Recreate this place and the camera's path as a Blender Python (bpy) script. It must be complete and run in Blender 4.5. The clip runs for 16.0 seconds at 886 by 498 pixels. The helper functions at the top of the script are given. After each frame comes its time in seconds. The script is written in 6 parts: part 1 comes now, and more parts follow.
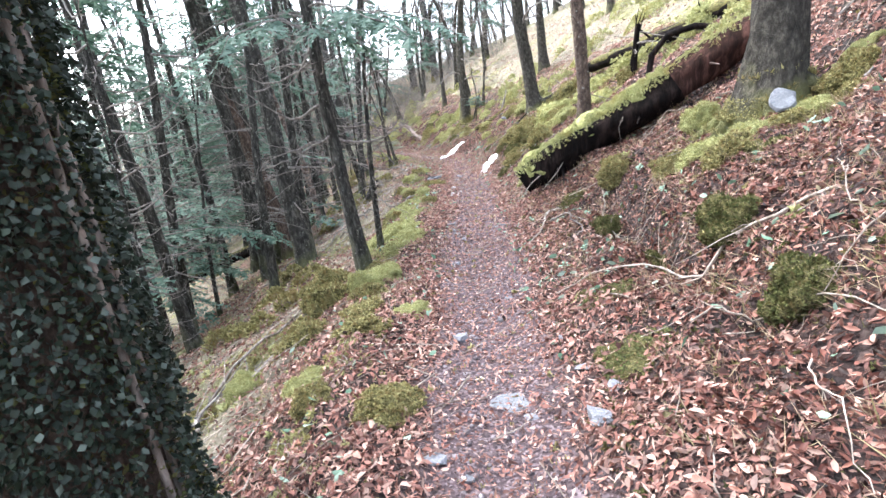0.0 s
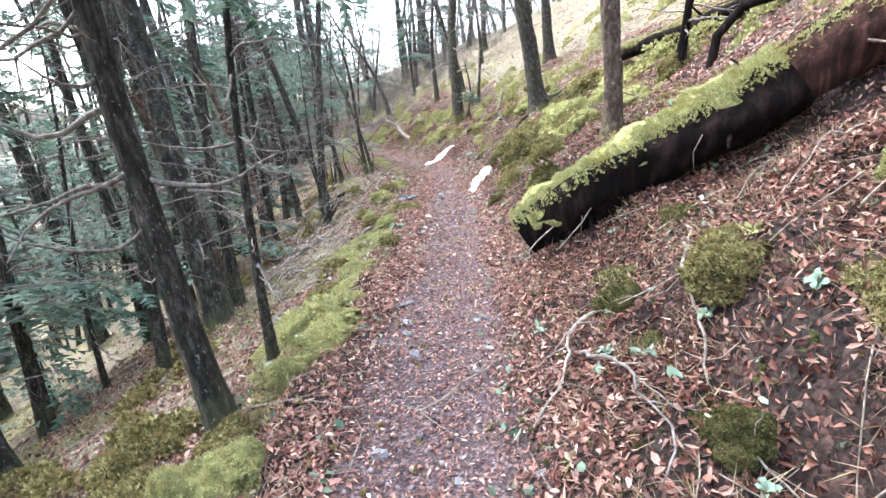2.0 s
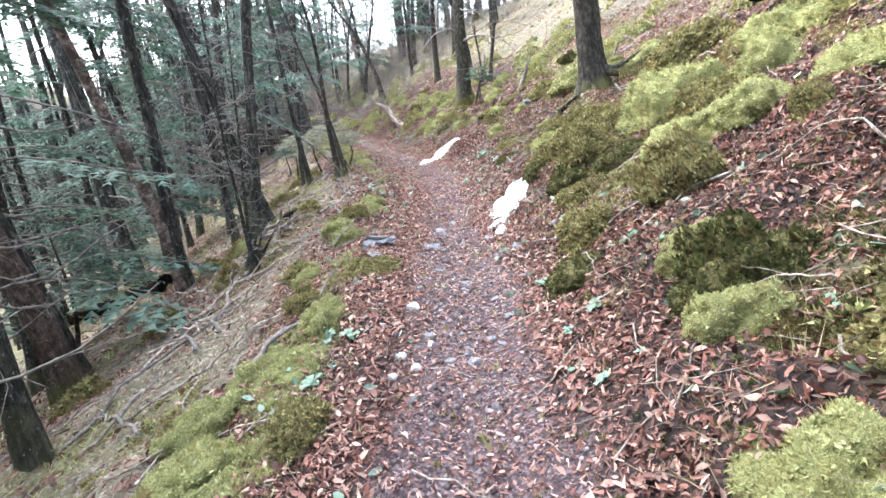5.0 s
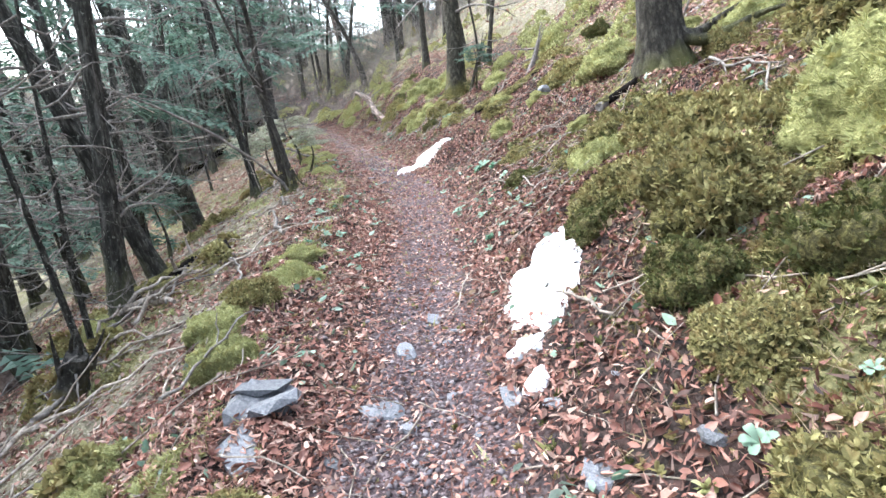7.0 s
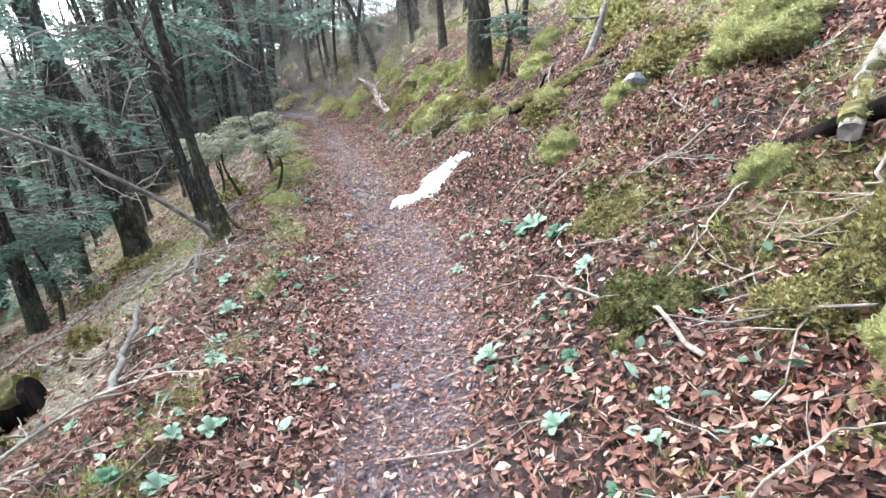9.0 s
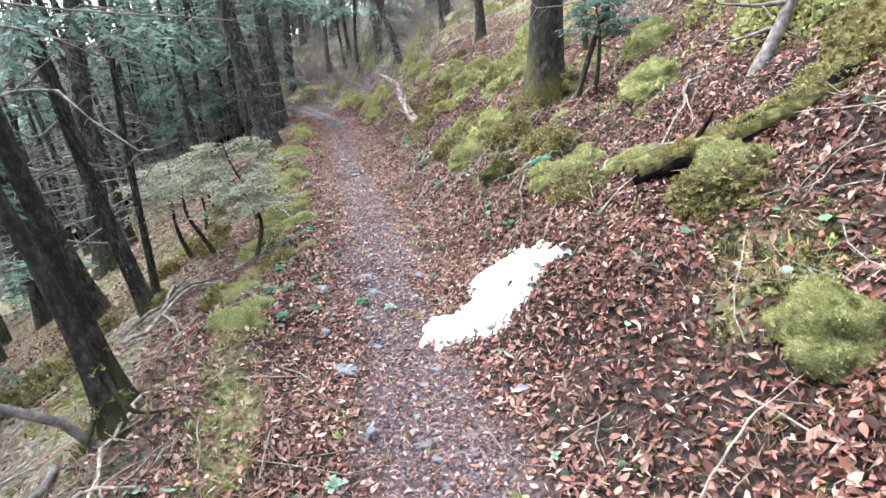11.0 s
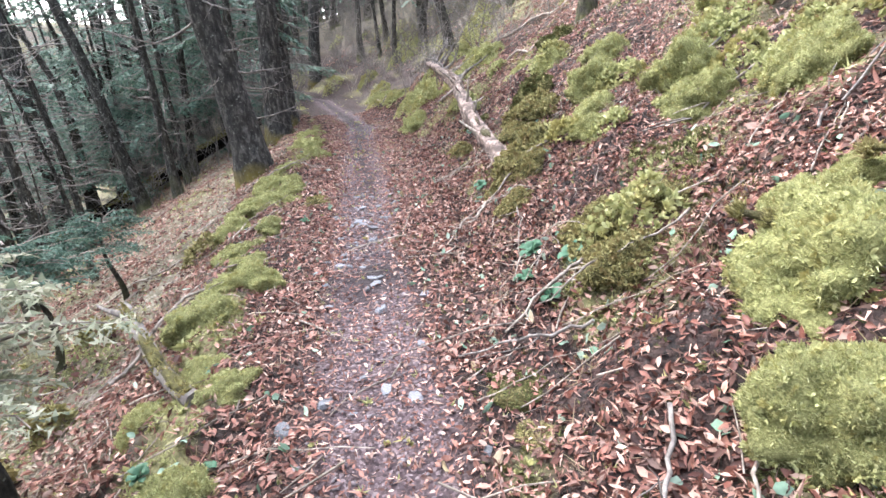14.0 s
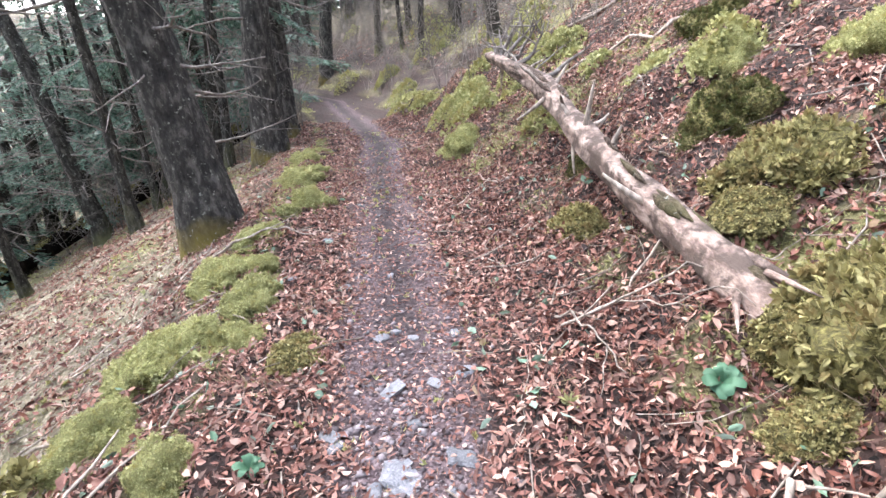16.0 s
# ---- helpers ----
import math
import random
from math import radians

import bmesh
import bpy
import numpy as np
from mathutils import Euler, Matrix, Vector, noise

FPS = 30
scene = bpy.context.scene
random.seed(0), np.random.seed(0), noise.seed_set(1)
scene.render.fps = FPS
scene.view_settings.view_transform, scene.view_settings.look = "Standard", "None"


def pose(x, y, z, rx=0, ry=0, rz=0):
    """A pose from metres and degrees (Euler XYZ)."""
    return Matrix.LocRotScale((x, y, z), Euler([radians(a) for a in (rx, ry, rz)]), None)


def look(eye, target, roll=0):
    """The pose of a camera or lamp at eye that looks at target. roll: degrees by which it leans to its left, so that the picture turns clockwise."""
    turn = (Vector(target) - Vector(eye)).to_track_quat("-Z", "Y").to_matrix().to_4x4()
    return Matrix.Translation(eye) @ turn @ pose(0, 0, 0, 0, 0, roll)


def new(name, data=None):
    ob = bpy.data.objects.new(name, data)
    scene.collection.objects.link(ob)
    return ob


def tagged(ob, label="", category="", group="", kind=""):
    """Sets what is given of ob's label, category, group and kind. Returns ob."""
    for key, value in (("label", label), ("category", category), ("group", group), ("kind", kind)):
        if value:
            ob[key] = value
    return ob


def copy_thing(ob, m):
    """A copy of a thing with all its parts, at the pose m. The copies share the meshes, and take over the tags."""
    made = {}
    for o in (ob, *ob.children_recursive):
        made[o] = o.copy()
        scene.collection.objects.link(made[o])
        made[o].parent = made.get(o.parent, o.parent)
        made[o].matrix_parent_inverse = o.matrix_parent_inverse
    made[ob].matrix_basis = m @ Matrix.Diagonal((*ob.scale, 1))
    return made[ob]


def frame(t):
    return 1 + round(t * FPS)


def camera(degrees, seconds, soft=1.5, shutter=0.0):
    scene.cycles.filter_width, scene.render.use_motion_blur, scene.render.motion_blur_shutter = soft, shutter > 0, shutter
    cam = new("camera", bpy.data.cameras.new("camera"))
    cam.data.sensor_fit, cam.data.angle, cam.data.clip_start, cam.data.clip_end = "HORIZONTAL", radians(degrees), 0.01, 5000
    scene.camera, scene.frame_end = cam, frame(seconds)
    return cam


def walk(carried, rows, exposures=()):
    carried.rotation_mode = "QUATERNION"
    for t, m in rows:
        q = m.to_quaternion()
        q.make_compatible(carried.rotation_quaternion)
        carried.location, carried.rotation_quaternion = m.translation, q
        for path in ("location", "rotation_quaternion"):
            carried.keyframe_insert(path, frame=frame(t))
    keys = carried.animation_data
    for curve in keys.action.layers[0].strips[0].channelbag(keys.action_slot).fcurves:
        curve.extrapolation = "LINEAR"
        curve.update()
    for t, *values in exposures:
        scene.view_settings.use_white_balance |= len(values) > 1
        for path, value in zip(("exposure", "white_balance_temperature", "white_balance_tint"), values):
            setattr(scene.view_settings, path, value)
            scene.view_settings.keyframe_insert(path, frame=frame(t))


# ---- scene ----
cam = camera(82.0, 16.0)
PATH = [
    (0, (0.663, -0.168, 1.299), (0.619, 1.768, 0.798), -6.7),
    (0.5, (0.762, 0.468, 1.338), (0.731, 2.401, 0.826), -6.5),
    (1, (0.925, 1.101, 1.368), (0.899, 3.033, 0.852), -6.3),
    (1.5, (0.972, 1.766, 1.386), (0.947, 3.697, 0.866), -6.0),
    (2, (1.062, 2.429, 1.373), (1.024, 4.36, 0.851), -5.8),
    (2.5, (1.051, 3.053, 1.361), (1.007, 4.981, 0.831), -5.7),
    (3, (1.044, 3.697, 1.331), (1.0, 5.623, 0.794), -5.6),
    (3.2, (1.057, 3.964, 1.355), (1.009, 5.888, 0.811), -5.6),
    (5.3, (1.058, 6.633, 1.228), (1.025, 8.547, 0.651), -4.8),
    (5.5, (1.047, 6.898, 1.21), (1.025, 8.811, 0.63), -4.9),
    (6, (1.076, 7.555, 1.206), (1.061, 9.467, 0.62), -4.9),
    (6.5, (1.155, 8.212, 1.21), (1.146, 10.12, 0.613), -4.9),
    (7, (1.193, 8.888, 1.197), (1.174, 10.792, 0.585), -5.1),
    (7.5, (1.246, 9.576, 1.185), (1.223, 11.475, 0.558), -5.1),
    (8, (1.241, 10.257, 1.185), (1.205, 12.152, 0.544), -5.3),
    (8.5, (1.29, 10.931, 1.207), (1.234, 12.822, 0.556), -4.9),
    (9, (1.26, 11.602, 1.205), (1.169, 13.489, 0.549), -4.9),
    (9.5, (1.221, 12.238, 1.232), (1.108, 14.12, 0.565), -4.9),
    (9.7, (1.196, 12.488, 1.276), (1.072, 14.367, 0.603), -5.0),
    (11.8, (0.762, 14.999, 1.511), (0.553, 16.857, 0.801), -4.6),
    (12, (0.705, 15.283, 1.461), (0.49, 17.141, 0.753), -4.5),
    (12.5, (0.556, 16.021, 1.445), (0.319, 17.876, 0.736), -4.2),
    (13, (0.375, 16.764, 1.406), (0.123, 18.616, 0.695), -3.9),
    (13.5, (0.168, 17.535, 1.373), (-0.105, 19.381, 0.655), -3.6),
    (14, (-0.026, 18.316, 1.347), (-0.321, 20.158, 0.626), -3.4),
    (14.5, (-0.292, 19.058, 1.338), (-0.607, 20.898, 0.619), -3.3),
    (15, (-0.547, 19.776, 1.332), (-0.876, 21.612, 0.611), -3.1),
    (15.5, (-0.81, 20.487, 1.317), (-1.153, 22.318, 0.589), -3.2),
    (16, (-0.986, 21.227, 1.279), (-1.329, 23.055, 0.545), -3.0),
]
walk(cam, [(t, look(eye, target, roll)) for t, eye, target, roll in PATH], [(0, 3.12, 5950, 9), (3, 3.08, 5900, 9), (6.5, 2.98, 5850, 6), (8.5, 2.92, 5850, 4), (12, 2.9, 5950, 6), (14, 3.08, 6000, 11), (16, 3.18, 6100, 13)])

# ---- world and light: bright overcast ----
world = bpy.data.worlds.new("overcast_sky")
scene.world = world
world.use_nodes = True
wn, wl = world.node_tree.nodes, world.node_tree.links
sky = wn.new("ShaderNodeTexSky")
sky.sky_type, sky.sun_disc = "NISHITA", False
sky.sun_elevation, sky.sun_rotation = radians(48), radians(-60)
sky.air_density, sky.dust_density, sky.ozone_density = 1.0, 4.0, 1.0
grey = wn.new("ShaderNodeHueSaturation")
grey.inputs["Saturation"].default_value = 0.5
wl.new(sky.outputs["Color"], grey.inputs["Color"])
wl.new(grey.outputs["Color"], wn["Background"].inputs["Color"])
wn["Background"].inputs["Strength"].default_value = 0.15
sun = new("sun", bpy.data.lights.new("sun", "SUN"))
sun.data.energy, sun.data.angle, sun.data.color = 0.45, radians(35), (1.0, 0.98, 0.96)
sun.matrix_basis = look((-6, 10, 26), (0, 12, 0))

# ---- small numeric helpers ----
rng = np.random.default_rng(7)


def vnoise(x, y, seed=0.0):
    """Smooth value noise in 0..1."""
    x, y = np.asarray(x, float), np.asarray(y, float)
    ix, iy = np.floor(x), np.floor(y)
    fx, fy = x - ix, y - iy
    fx, fy = fx * fx * (3 - 2 * fx), fy * fy * (3 - 2 * fy)

    def h(a, b):
        v = np.sin(a * 127.1 + b * 311.7 + seed * 74.7) * 43758.5453
        return v - np.floor(v)

    top = h(ix, iy) * (1 - fx) + h(ix + 1, iy) * fx
    low = h(ix, iy + 1) * (1 - fx) + h(ix + 1, iy + 1) * fx
    return top * (1 - fy) + low * fy


def fbm(x, y, seed=0.0):
    return 0.55 * vnoise(x, y, seed) + 0.3 * vnoise(x * 2.1, y * 2.1, seed + 3) + 0.15 * vnoise(x * 4.3, y * 4.3, seed + 5)


def soft(x, k):
    return k * np.logaddexp(0, np.asarray(x, float) / k)


def smooth(a, b, x):
    t = np.clip((np.asarray(x, float) - a) / (b - a), 0, 1)
    return t * t * (3 - 2 * t)


# ---- the hillside: a level bench path across a slope ----
WAY_Y = [-200, 0, 1.4, 4.5, 7.8, 9.6, 11.7, 13.5, 15, 16, 17.4, 18.8, 19.7, 22.4, 23.9, 24.9, 28.8, 36, 42, 50, 400]
WAY_X = [0.7, 0.70, 0.76, 0.90, 1.10, 1.10, 1.05, 1.0, 0.85, 0.6, 0.15, -0.2, -0.5, -1.35, -1.75, -2.1, -3.3, -6.8, -11.5, -19, -340]


def way(y):
    return np.interp(y, WAY_Y, WAY_X)


def plain_height(x, y):
    x, y = np.asarray(x, float), np.asarray(y, float)
    d = x - way(y)
    steep = 0.6
    foot = np.interp(y, [0, 12, 13, 15, 16, 17, 19, 20.5, 40], [0.34, 0.34, 0.26, 0.28, 0.42, 0.42, 0.5, 0.8, 0.8])
    crest = np.interp(y, [22, 34, 50, 90], [18, 12, 8, 6])
    right = steep * (soft(d - foot, 0.1) - soft(d - crest, 2.0))
    edge = np.interp(y, [0, 8, 11, 12.5, 15.5, 17.5, 20, 23, 26], [0.85, 0.8, 0.95, 1.45, 1.45, 1.15, 0.8, 1.0, 1.35])
    right = right + (0.16 * smooth(1.15, 1.35, d) - 0.24 * np.exp(-((d - 1.14) / 0.14) ** 2)) * np.exp(-((y - 3.3) / 1.4) ** 2)
    left = -0.45 * soft(np.minimum(-d, 45) - edge, 0.15) + 0.85 * soft(np.minimum(-d, 130) - 46, 4)
    right = right - 0.42 * np.exp(-((x - 3.35) / 0.85) ** 2 - ((y - 3.75) / 0.9) ** 2)
    banked = 0.16 * np.exp(-((y - 7.0) / 0.55) ** 2) - 0.17 * np.exp(-((y - 5.55) / 0.4) ** 2)
    right = right + banked * smooth(0.5, 1.1, d) * (1 - smooth(2.6, 4.0, d))
    return np.where(d > 0, right, left)


def height(x, y):
    x, y = np.asarray(x, float), np.asarray(y, float)
    d = np.abs(x - way(y))
    rough = 0.25 + 0.75 * smooth(0.3, 0.9, d)
    bumps = (0.26 + 0.16 * smooth(0.7, 1.4, x - way(y))) * (fbm(x * 1.7, y * 1.7, 2) - 0.5) + 0.15 * (fbm(x * 5, y * 5, 4) - 0.5) + 0.5 * smooth(3, 20, d) * (fbm(x * 0.25, y * 0.25, 9) - 0.5)
    bumps = bumps + 0.07 * (vnoise(x * 8.5, y * 8.5, 77) - 0.4) * moss_mask(x, y)
    dish = -0.03 * np.exp(-(d / 0.3) ** 2)
    return plain_height(x, y) + rough * bumps + dish


def path_mask(x, y):
    d = x - way(y)
    half = np.interp(y, [0, 8, 12, 20], [0.345, 0.33, 0.29, 0.26]) + 0.12 * (vnoise(np.asarray(y) * 1.3, np.asarray(x) * 0, 11) - 0.5)
    return 1 - smooth(half - 0.1, half + 0.14, np.abs(d) + 0.18 * (fbm(x * 5, y * 5, 12) - 0.5))


def mud_mask(x, y):
    """Wet dark earth in the middle of the path past the bend."""
    d = x - way(y)
    strip = np.exp(-((d + 0.02) / 0.15) ** 2) * smooth(22.4, 23.6, y) * np.interp(y, [23, 26, 32], [0.75, 1.0, 1.0])
    spot = np.exp(-((x + 1.0) / 0.2) ** 2 - ((y - 21.3) / 0.34) ** 2) * 1.3
    return np.clip((strip + spot) * (0.45 + 1.0 * fbm(x * 6, y * 6, 14)), 0, 1)


def moss_mask(x, y):
    x, y = np.asarray(x, float), np.asarray(y, float)
    d = x - way(y)
    n = fbm(x * 0.9, y * 0.9, 21) * 0.6 + fbm(x * 3.1, y * 3.1, 22) * 0.4
    want = np.zeros_like(n)
    want = np.maximum(want, 0.62 * np.exp(-((d + 0.95) / 0.3) ** 2))
    want = np.maximum(want, smooth(0.6, 1.1, d) * np.interp(y, [0, 5, 8, 10, 13, 18, 30, 45], [0.30, 0.38, 0.50, 0.62, 0.52, 0.50, 0.50, 0.45]))
    want = np.maximum(want, smooth(1.2, 2.0, -d) * 0.53)
    want = np.maximum(want, 0.30)
    return smooth(0.0, 0.2, n - (1 - want) + 0.14 * (fbm(x * 6, y * 6, 23) - 0.5)) * 0.9 * (1 - 0.9 * path_mask(x, y))


# ---- materials ----
def nodes_of(name):
    m = bpy.data.materials.new(name)
    m.use_nodes = True
    return m, m.node_tree.nodes, m.node_tree.links, m.node_tree.nodes["Principled BSDF"]


def ramp_node(nn, cols):
    r = nn.new("ShaderNodeValToRGB")
    while len(r.color_ramp.elements) < len(cols):
        r.color_ramp.elements.new(0.5)
    for i, c in enumerate(cols):
        r.color_ramp.elements[i].position = i / (len(cols) - 1)
        r.color_ramp.elements[i].color = (*c, 1)
    return r


def noise_node(nn, ll, coord, scale, detail=6, rough=0.6, stretch=(1, 1, 1)):
    m = nn.new("ShaderNodeMapping")
    m.inputs["Scale"].default_value = stretch
    ll.new(coord, m.inputs["Vector"])
    n = nn.new("ShaderNodeTexNoise")
    n.inputs["Scale"].default_value, n.inputs["Detail"].default_value, n.inputs["Roughness"].default_value = scale, detail, rough
    ll.new(m.outputs["Vector"], n.inputs["Vector"])
    return n


def spread(nn, ll, sock, a=0.3, b=0.7):
    m = nn.new("ShaderNodeMapRange")
    m.inputs["From Min"].default_value, m.inputs["From Max"].default_value = a, b
    ll.new(sock, m.inputs["Value"])
    return m.outputs["Result"]


def mix_node(nn, ll, fac, a, b):
    m = nn.new("ShaderNodeMix")
    m.data_type = "RGBA"
    for key, v in (("Factor", fac), ("A", a), ("B", b)):
        sock = [s for s in m.inputs if s.name == key and (s.type == "RGBA" if key != "Factor" else s.type == "VALUE")][0]
        if hasattr(v, "links"):
            ll.new(v, sock)
        else:
            sock.default_value = v if key == "Factor" else (*v, 1)
    return [s for s in m.outputs if s.type == "RGBA"][0]


def surface(name, cols, scale, rough=0.9, bump=0.5, depth=0.02, stretch=(1, 1, 1), island=0.0, each=0.0, second=None, spec=0.25):
    """Two-scale noise colour with relief. island / each: value spread per island / per object. second: (colour, scale, low, high)."""
    m, nn, ll, bsdf = nodes_of(name)
    coord = nn.new("ShaderNodeTexCoord").outputs["Object"]
    fine = noise_node(nn, ll, coord, scale, 8, 0.65, stretch)
    col = ramp_node(nn, cols)
    ll.new(spread(nn, ll, fine.outputs["Fac"]), col.inputs["Fac"])
    out = col.outputs["Color"]
    if island:
        geo = nn.new("ShaderNodeNewGeometry")
        own = ramp_node(nn, cols)
        ll.new(geo.outputs["Random Per Island"], own.inputs["Fac"])
        out = mix_node(nn, ll, island, out, own.outputs["Color"])
    if second:
        big = noise_node(nn, ll, coord, second[1], 5, 0.6)
        out = mix_node(nn, ll, spread(nn, ll, big.outputs["Fac"], second[2], second[3]), out, second[0])
    if each:
        info = nn.new("ShaderNodeObjectInfo")
        hsv = nn.new("ShaderNodeHueSaturation")
        ll.new(out, hsv.inputs["Color"])
        mr = nn.new("ShaderNodeMapRange")
        mr.inputs["To Min"].default_value, mr.inputs["To Max"].default_value = 1 - each, 1 + each
        ll.new(info.outputs["Random"], mr.inputs["Value"])
        ll.new(mr.outputs["Result"], hsv.inputs["Value"])
        out = hsv.outputs["Color"]
    ll.new(out, bsdf.inputs["Base Color"])
    bsdf.inputs["Roughness"].default_value = rough
    bsdf.inputs["Specular IOR Level"].default_value = spec
    if bump:
        b = nn.new("ShaderNodeBump")
        b.inputs["Strength"].default_value, b.inputs["Distance"].default_value = bump, depth
        ll.new(fine.outputs["Fac"], b.inputs["Height"])
        ll.new(b.outputs["Normal"], bsdf.inputs["Normal"])
    return m


def leafy(name, cols, rough=0.6, glow=0.25, patch=None):
    """Thin leaves: colour per island, a little light through them."""
    m, nn, ll, bsdf = nodes_of(name)
    geo = nn.new("ShaderNodeNewGeometry")
    col = ramp_node(nn, cols)
    ll.new(geo.outputs["Random Per Island"], col.inputs["Fac"])
    coord = nn.new("ShaderNodeTexCoord").outputs["Object"]
    n = noise_node(nn, ll, coord, 60, 3)
    hsv = nn.new("ShaderNodeHueSaturation")
    tint = col.outputs["Color"]
    if patch:
        big = noise_node(nn, ll, coord, patch[1], 4, 0.6)
        tint = mix_node(nn, ll, spread(nn, ll, big.outputs["Fac"], 0.48, 0.66), tint, patch[0])
    ll.new(tint, hsv.inputs["Color"])
    mr = nn.new("ShaderNodeMapRange")
    mr.inputs["To Min"].default_value, mr.inputs["To Max"].default_value = 0.6, 1.4
    ll.new(n.outputs["Fac"], mr.inputs["Value"])
    ll.new(mr.outputs["Result"], hsv.inputs["Value"])
    ll.new(hsv.outputs["Color"], bsdf.inputs["Base Color"])
    bsdf.inputs["Roughness"].default_value = rough
    bsdf.inputs["Specular IOR Level"].default_value = 0.2
    bsdf.inputs["Transmission Weight"].default_value = 0.0
    tr = nn.new("ShaderNodeBsdfTranslucent")
    ll.new(hsv.outputs["Color"], tr.inputs["Color"])
    ms = nn.new("ShaderNodeMixShader")
    ms.inputs["Fac"].default_value = glow
    ll.new(bsdf.outputs["BSDF"], ms.inputs[1])
    ll.new(tr.outputs["BSDF"], ms.inputs[2])
    ll.new(ms.outputs["Shader"], nn["Material Output"].inputs["Surface"])
    return m


def ground_material():
    m, nn, ll, bsdf = nodes_of("woodland_floor")
    coord = nn.new("ShaderNodeTexCoord").outputs["Object"]
    fine = noise_node(nn, ll, coord, 22, 10, 0.7)
    mid = noise_node(nn, ll, coord, 3.5, 6, 0.6)
    def cells(scale, warp):
        mp = nn.new("ShaderNodeMix")
        mp.data_type = "VECTOR"
        mp.inputs[0].default_value = warp
        ll.new(coord, mp.inputs[4])
        ll.new(fine.outputs["Color"], mp.inputs[5])
        v = nn.new("ShaderNodeTexVoronoi")
        v.inputs["Scale"].default_value = scale
        ll.new(mp.outputs[1], v.inputs["Vector"])
        grey_of = nn.new("ShaderNodeSeparateColor")
        ll.new(v.outputs["Color"], grey_of.inputs["Color"])
        return v, grey_of.outputs["Red"]

    leaf_v, leaf_r = cells(34, 0.025)
    bit_v, bit_r = cells(85, 0.012)
    # Leaf and humus colours, darkened to hold the shade in the litter's gaps.
    litter = ramp_node(nn, [(0.006, 0.004, 0.004), (0.036, 0.018, 0.015), (0.013, 0.009, 0.008), (0.07, 0.036, 0.029), (0.022, 0.014, 0.012), (0.10, 0.06, 0.05)])
    ll.new(leaf_r, litter.inputs["Fac"])
    soil = ramp_node(nn, [(0.04, 0.028, 0.029), (0.105, 0.071, 0.075), (0.065, 0.045, 0.047), (0.15, 0.107, 0.112), (0.23, 0.182, 0.187)])
    ll.new(bit_r, soil.inputs["Fac"])
    moss = ramp_node(nn, [(0.04, 0.037, 0.015), (0.18, 0.168, 0.07), (0.35, 0.335, 0.165)])
    ll.new(spread(nn, ll, fine.outputs["Fac"], 0.3, 0.7), moss.inputs["Fac"])
    gap_grain = ramp_node(nn, [(0.006, 0.005, 0.0045), (0.026, 0.019, 0.016), (0.065, 0.05, 0.042)])
    ll.new(spread(nn, ll, fine.outputs["Fac"], 0.3, 0.7), gap_grain.inputs["Fac"])
    dark = mix_node(nn, ll, spread(nn, ll, mid.outputs["Fac"], 0.42, 0.72), litter.outputs["Color"], gap_grain.outputs["Color"])
    pa, ma = nn.new("ShaderNodeAttribute"), nn.new("ShaderNodeAttribute")
    pa.attribute_name, ma.attribute_name = "trodden", "mossy"
    # Needle duff, its colour lightened to stand in for open-sky light on the slopes.
    na = nn.new("ShaderNodeAttribute")
    na.attribute_name = "duff_lightened"
    lit_duff = ramp_node(nn, [(0.075, 0.066, 0.046), (0.26, 0.215, 0.16), (0.16, 0.147, 0.09), (0.38, 0.32, 0.25), (0.48, 0.42, 0.345)])
    ll.new(spread(nn, ll, fine.outputs["Fac"], 0.3, 0.7), lit_duff.inputs["Fac"])
    dark = mix_node(nn, ll, na.outputs["Fac"], dark, lit_duff.outputs["Color"])
    col = mix_node(nn, ll, pa.outputs["Fac"], dark, soil.outputs["Color"])
    wa = nn.new("ShaderNodeAttribute")
    wa.attribute_name = "muddy"
    mud = ramp_node(nn, [(0.008, 0.006, 0.006), (0.03, 0.021, 0.022), (0.07, 0.052, 0.053)])
    ll.new(spread(nn, ll, fine.outputs["Fac"], 0.3, 0.7), mud.inputs["Fac"])
    col = mix_node(nn, ll, wa.outputs["Fac"], col, mud.outputs["Color"])
    col = mix_node(nn, ll, ma.outputs["Fac"], col, moss.outputs["Color"])
    ll.new(col, bsdf.inputs["Base Color"])
    bsdf.inputs["Roughness"].default_value = 0.85
    bsdf.inputs["Specular IOR Level"].default_value = 0.3
    b = nn.new("ShaderNodeBump")
    b.inputs["Strength"].default_value, b.inputs["Distance"].default_value = 0.9, 0.03
    rise = nn.new("ShaderNodeMath")
    rise.operation = "MULTIPLY_ADD"
    rise.inputs[1].default_value = -0.9
    ll.new(leaf_v.outputs["Distance"], rise.inputs[0])
    ll.new(fine.outputs["Fac"], rise.inputs[2])
    ll.new(rise.outputs[0], b.inputs["Height"])
    ll.new(b.outputs["Normal"], bsdf.inputs["Normal"])
    return m


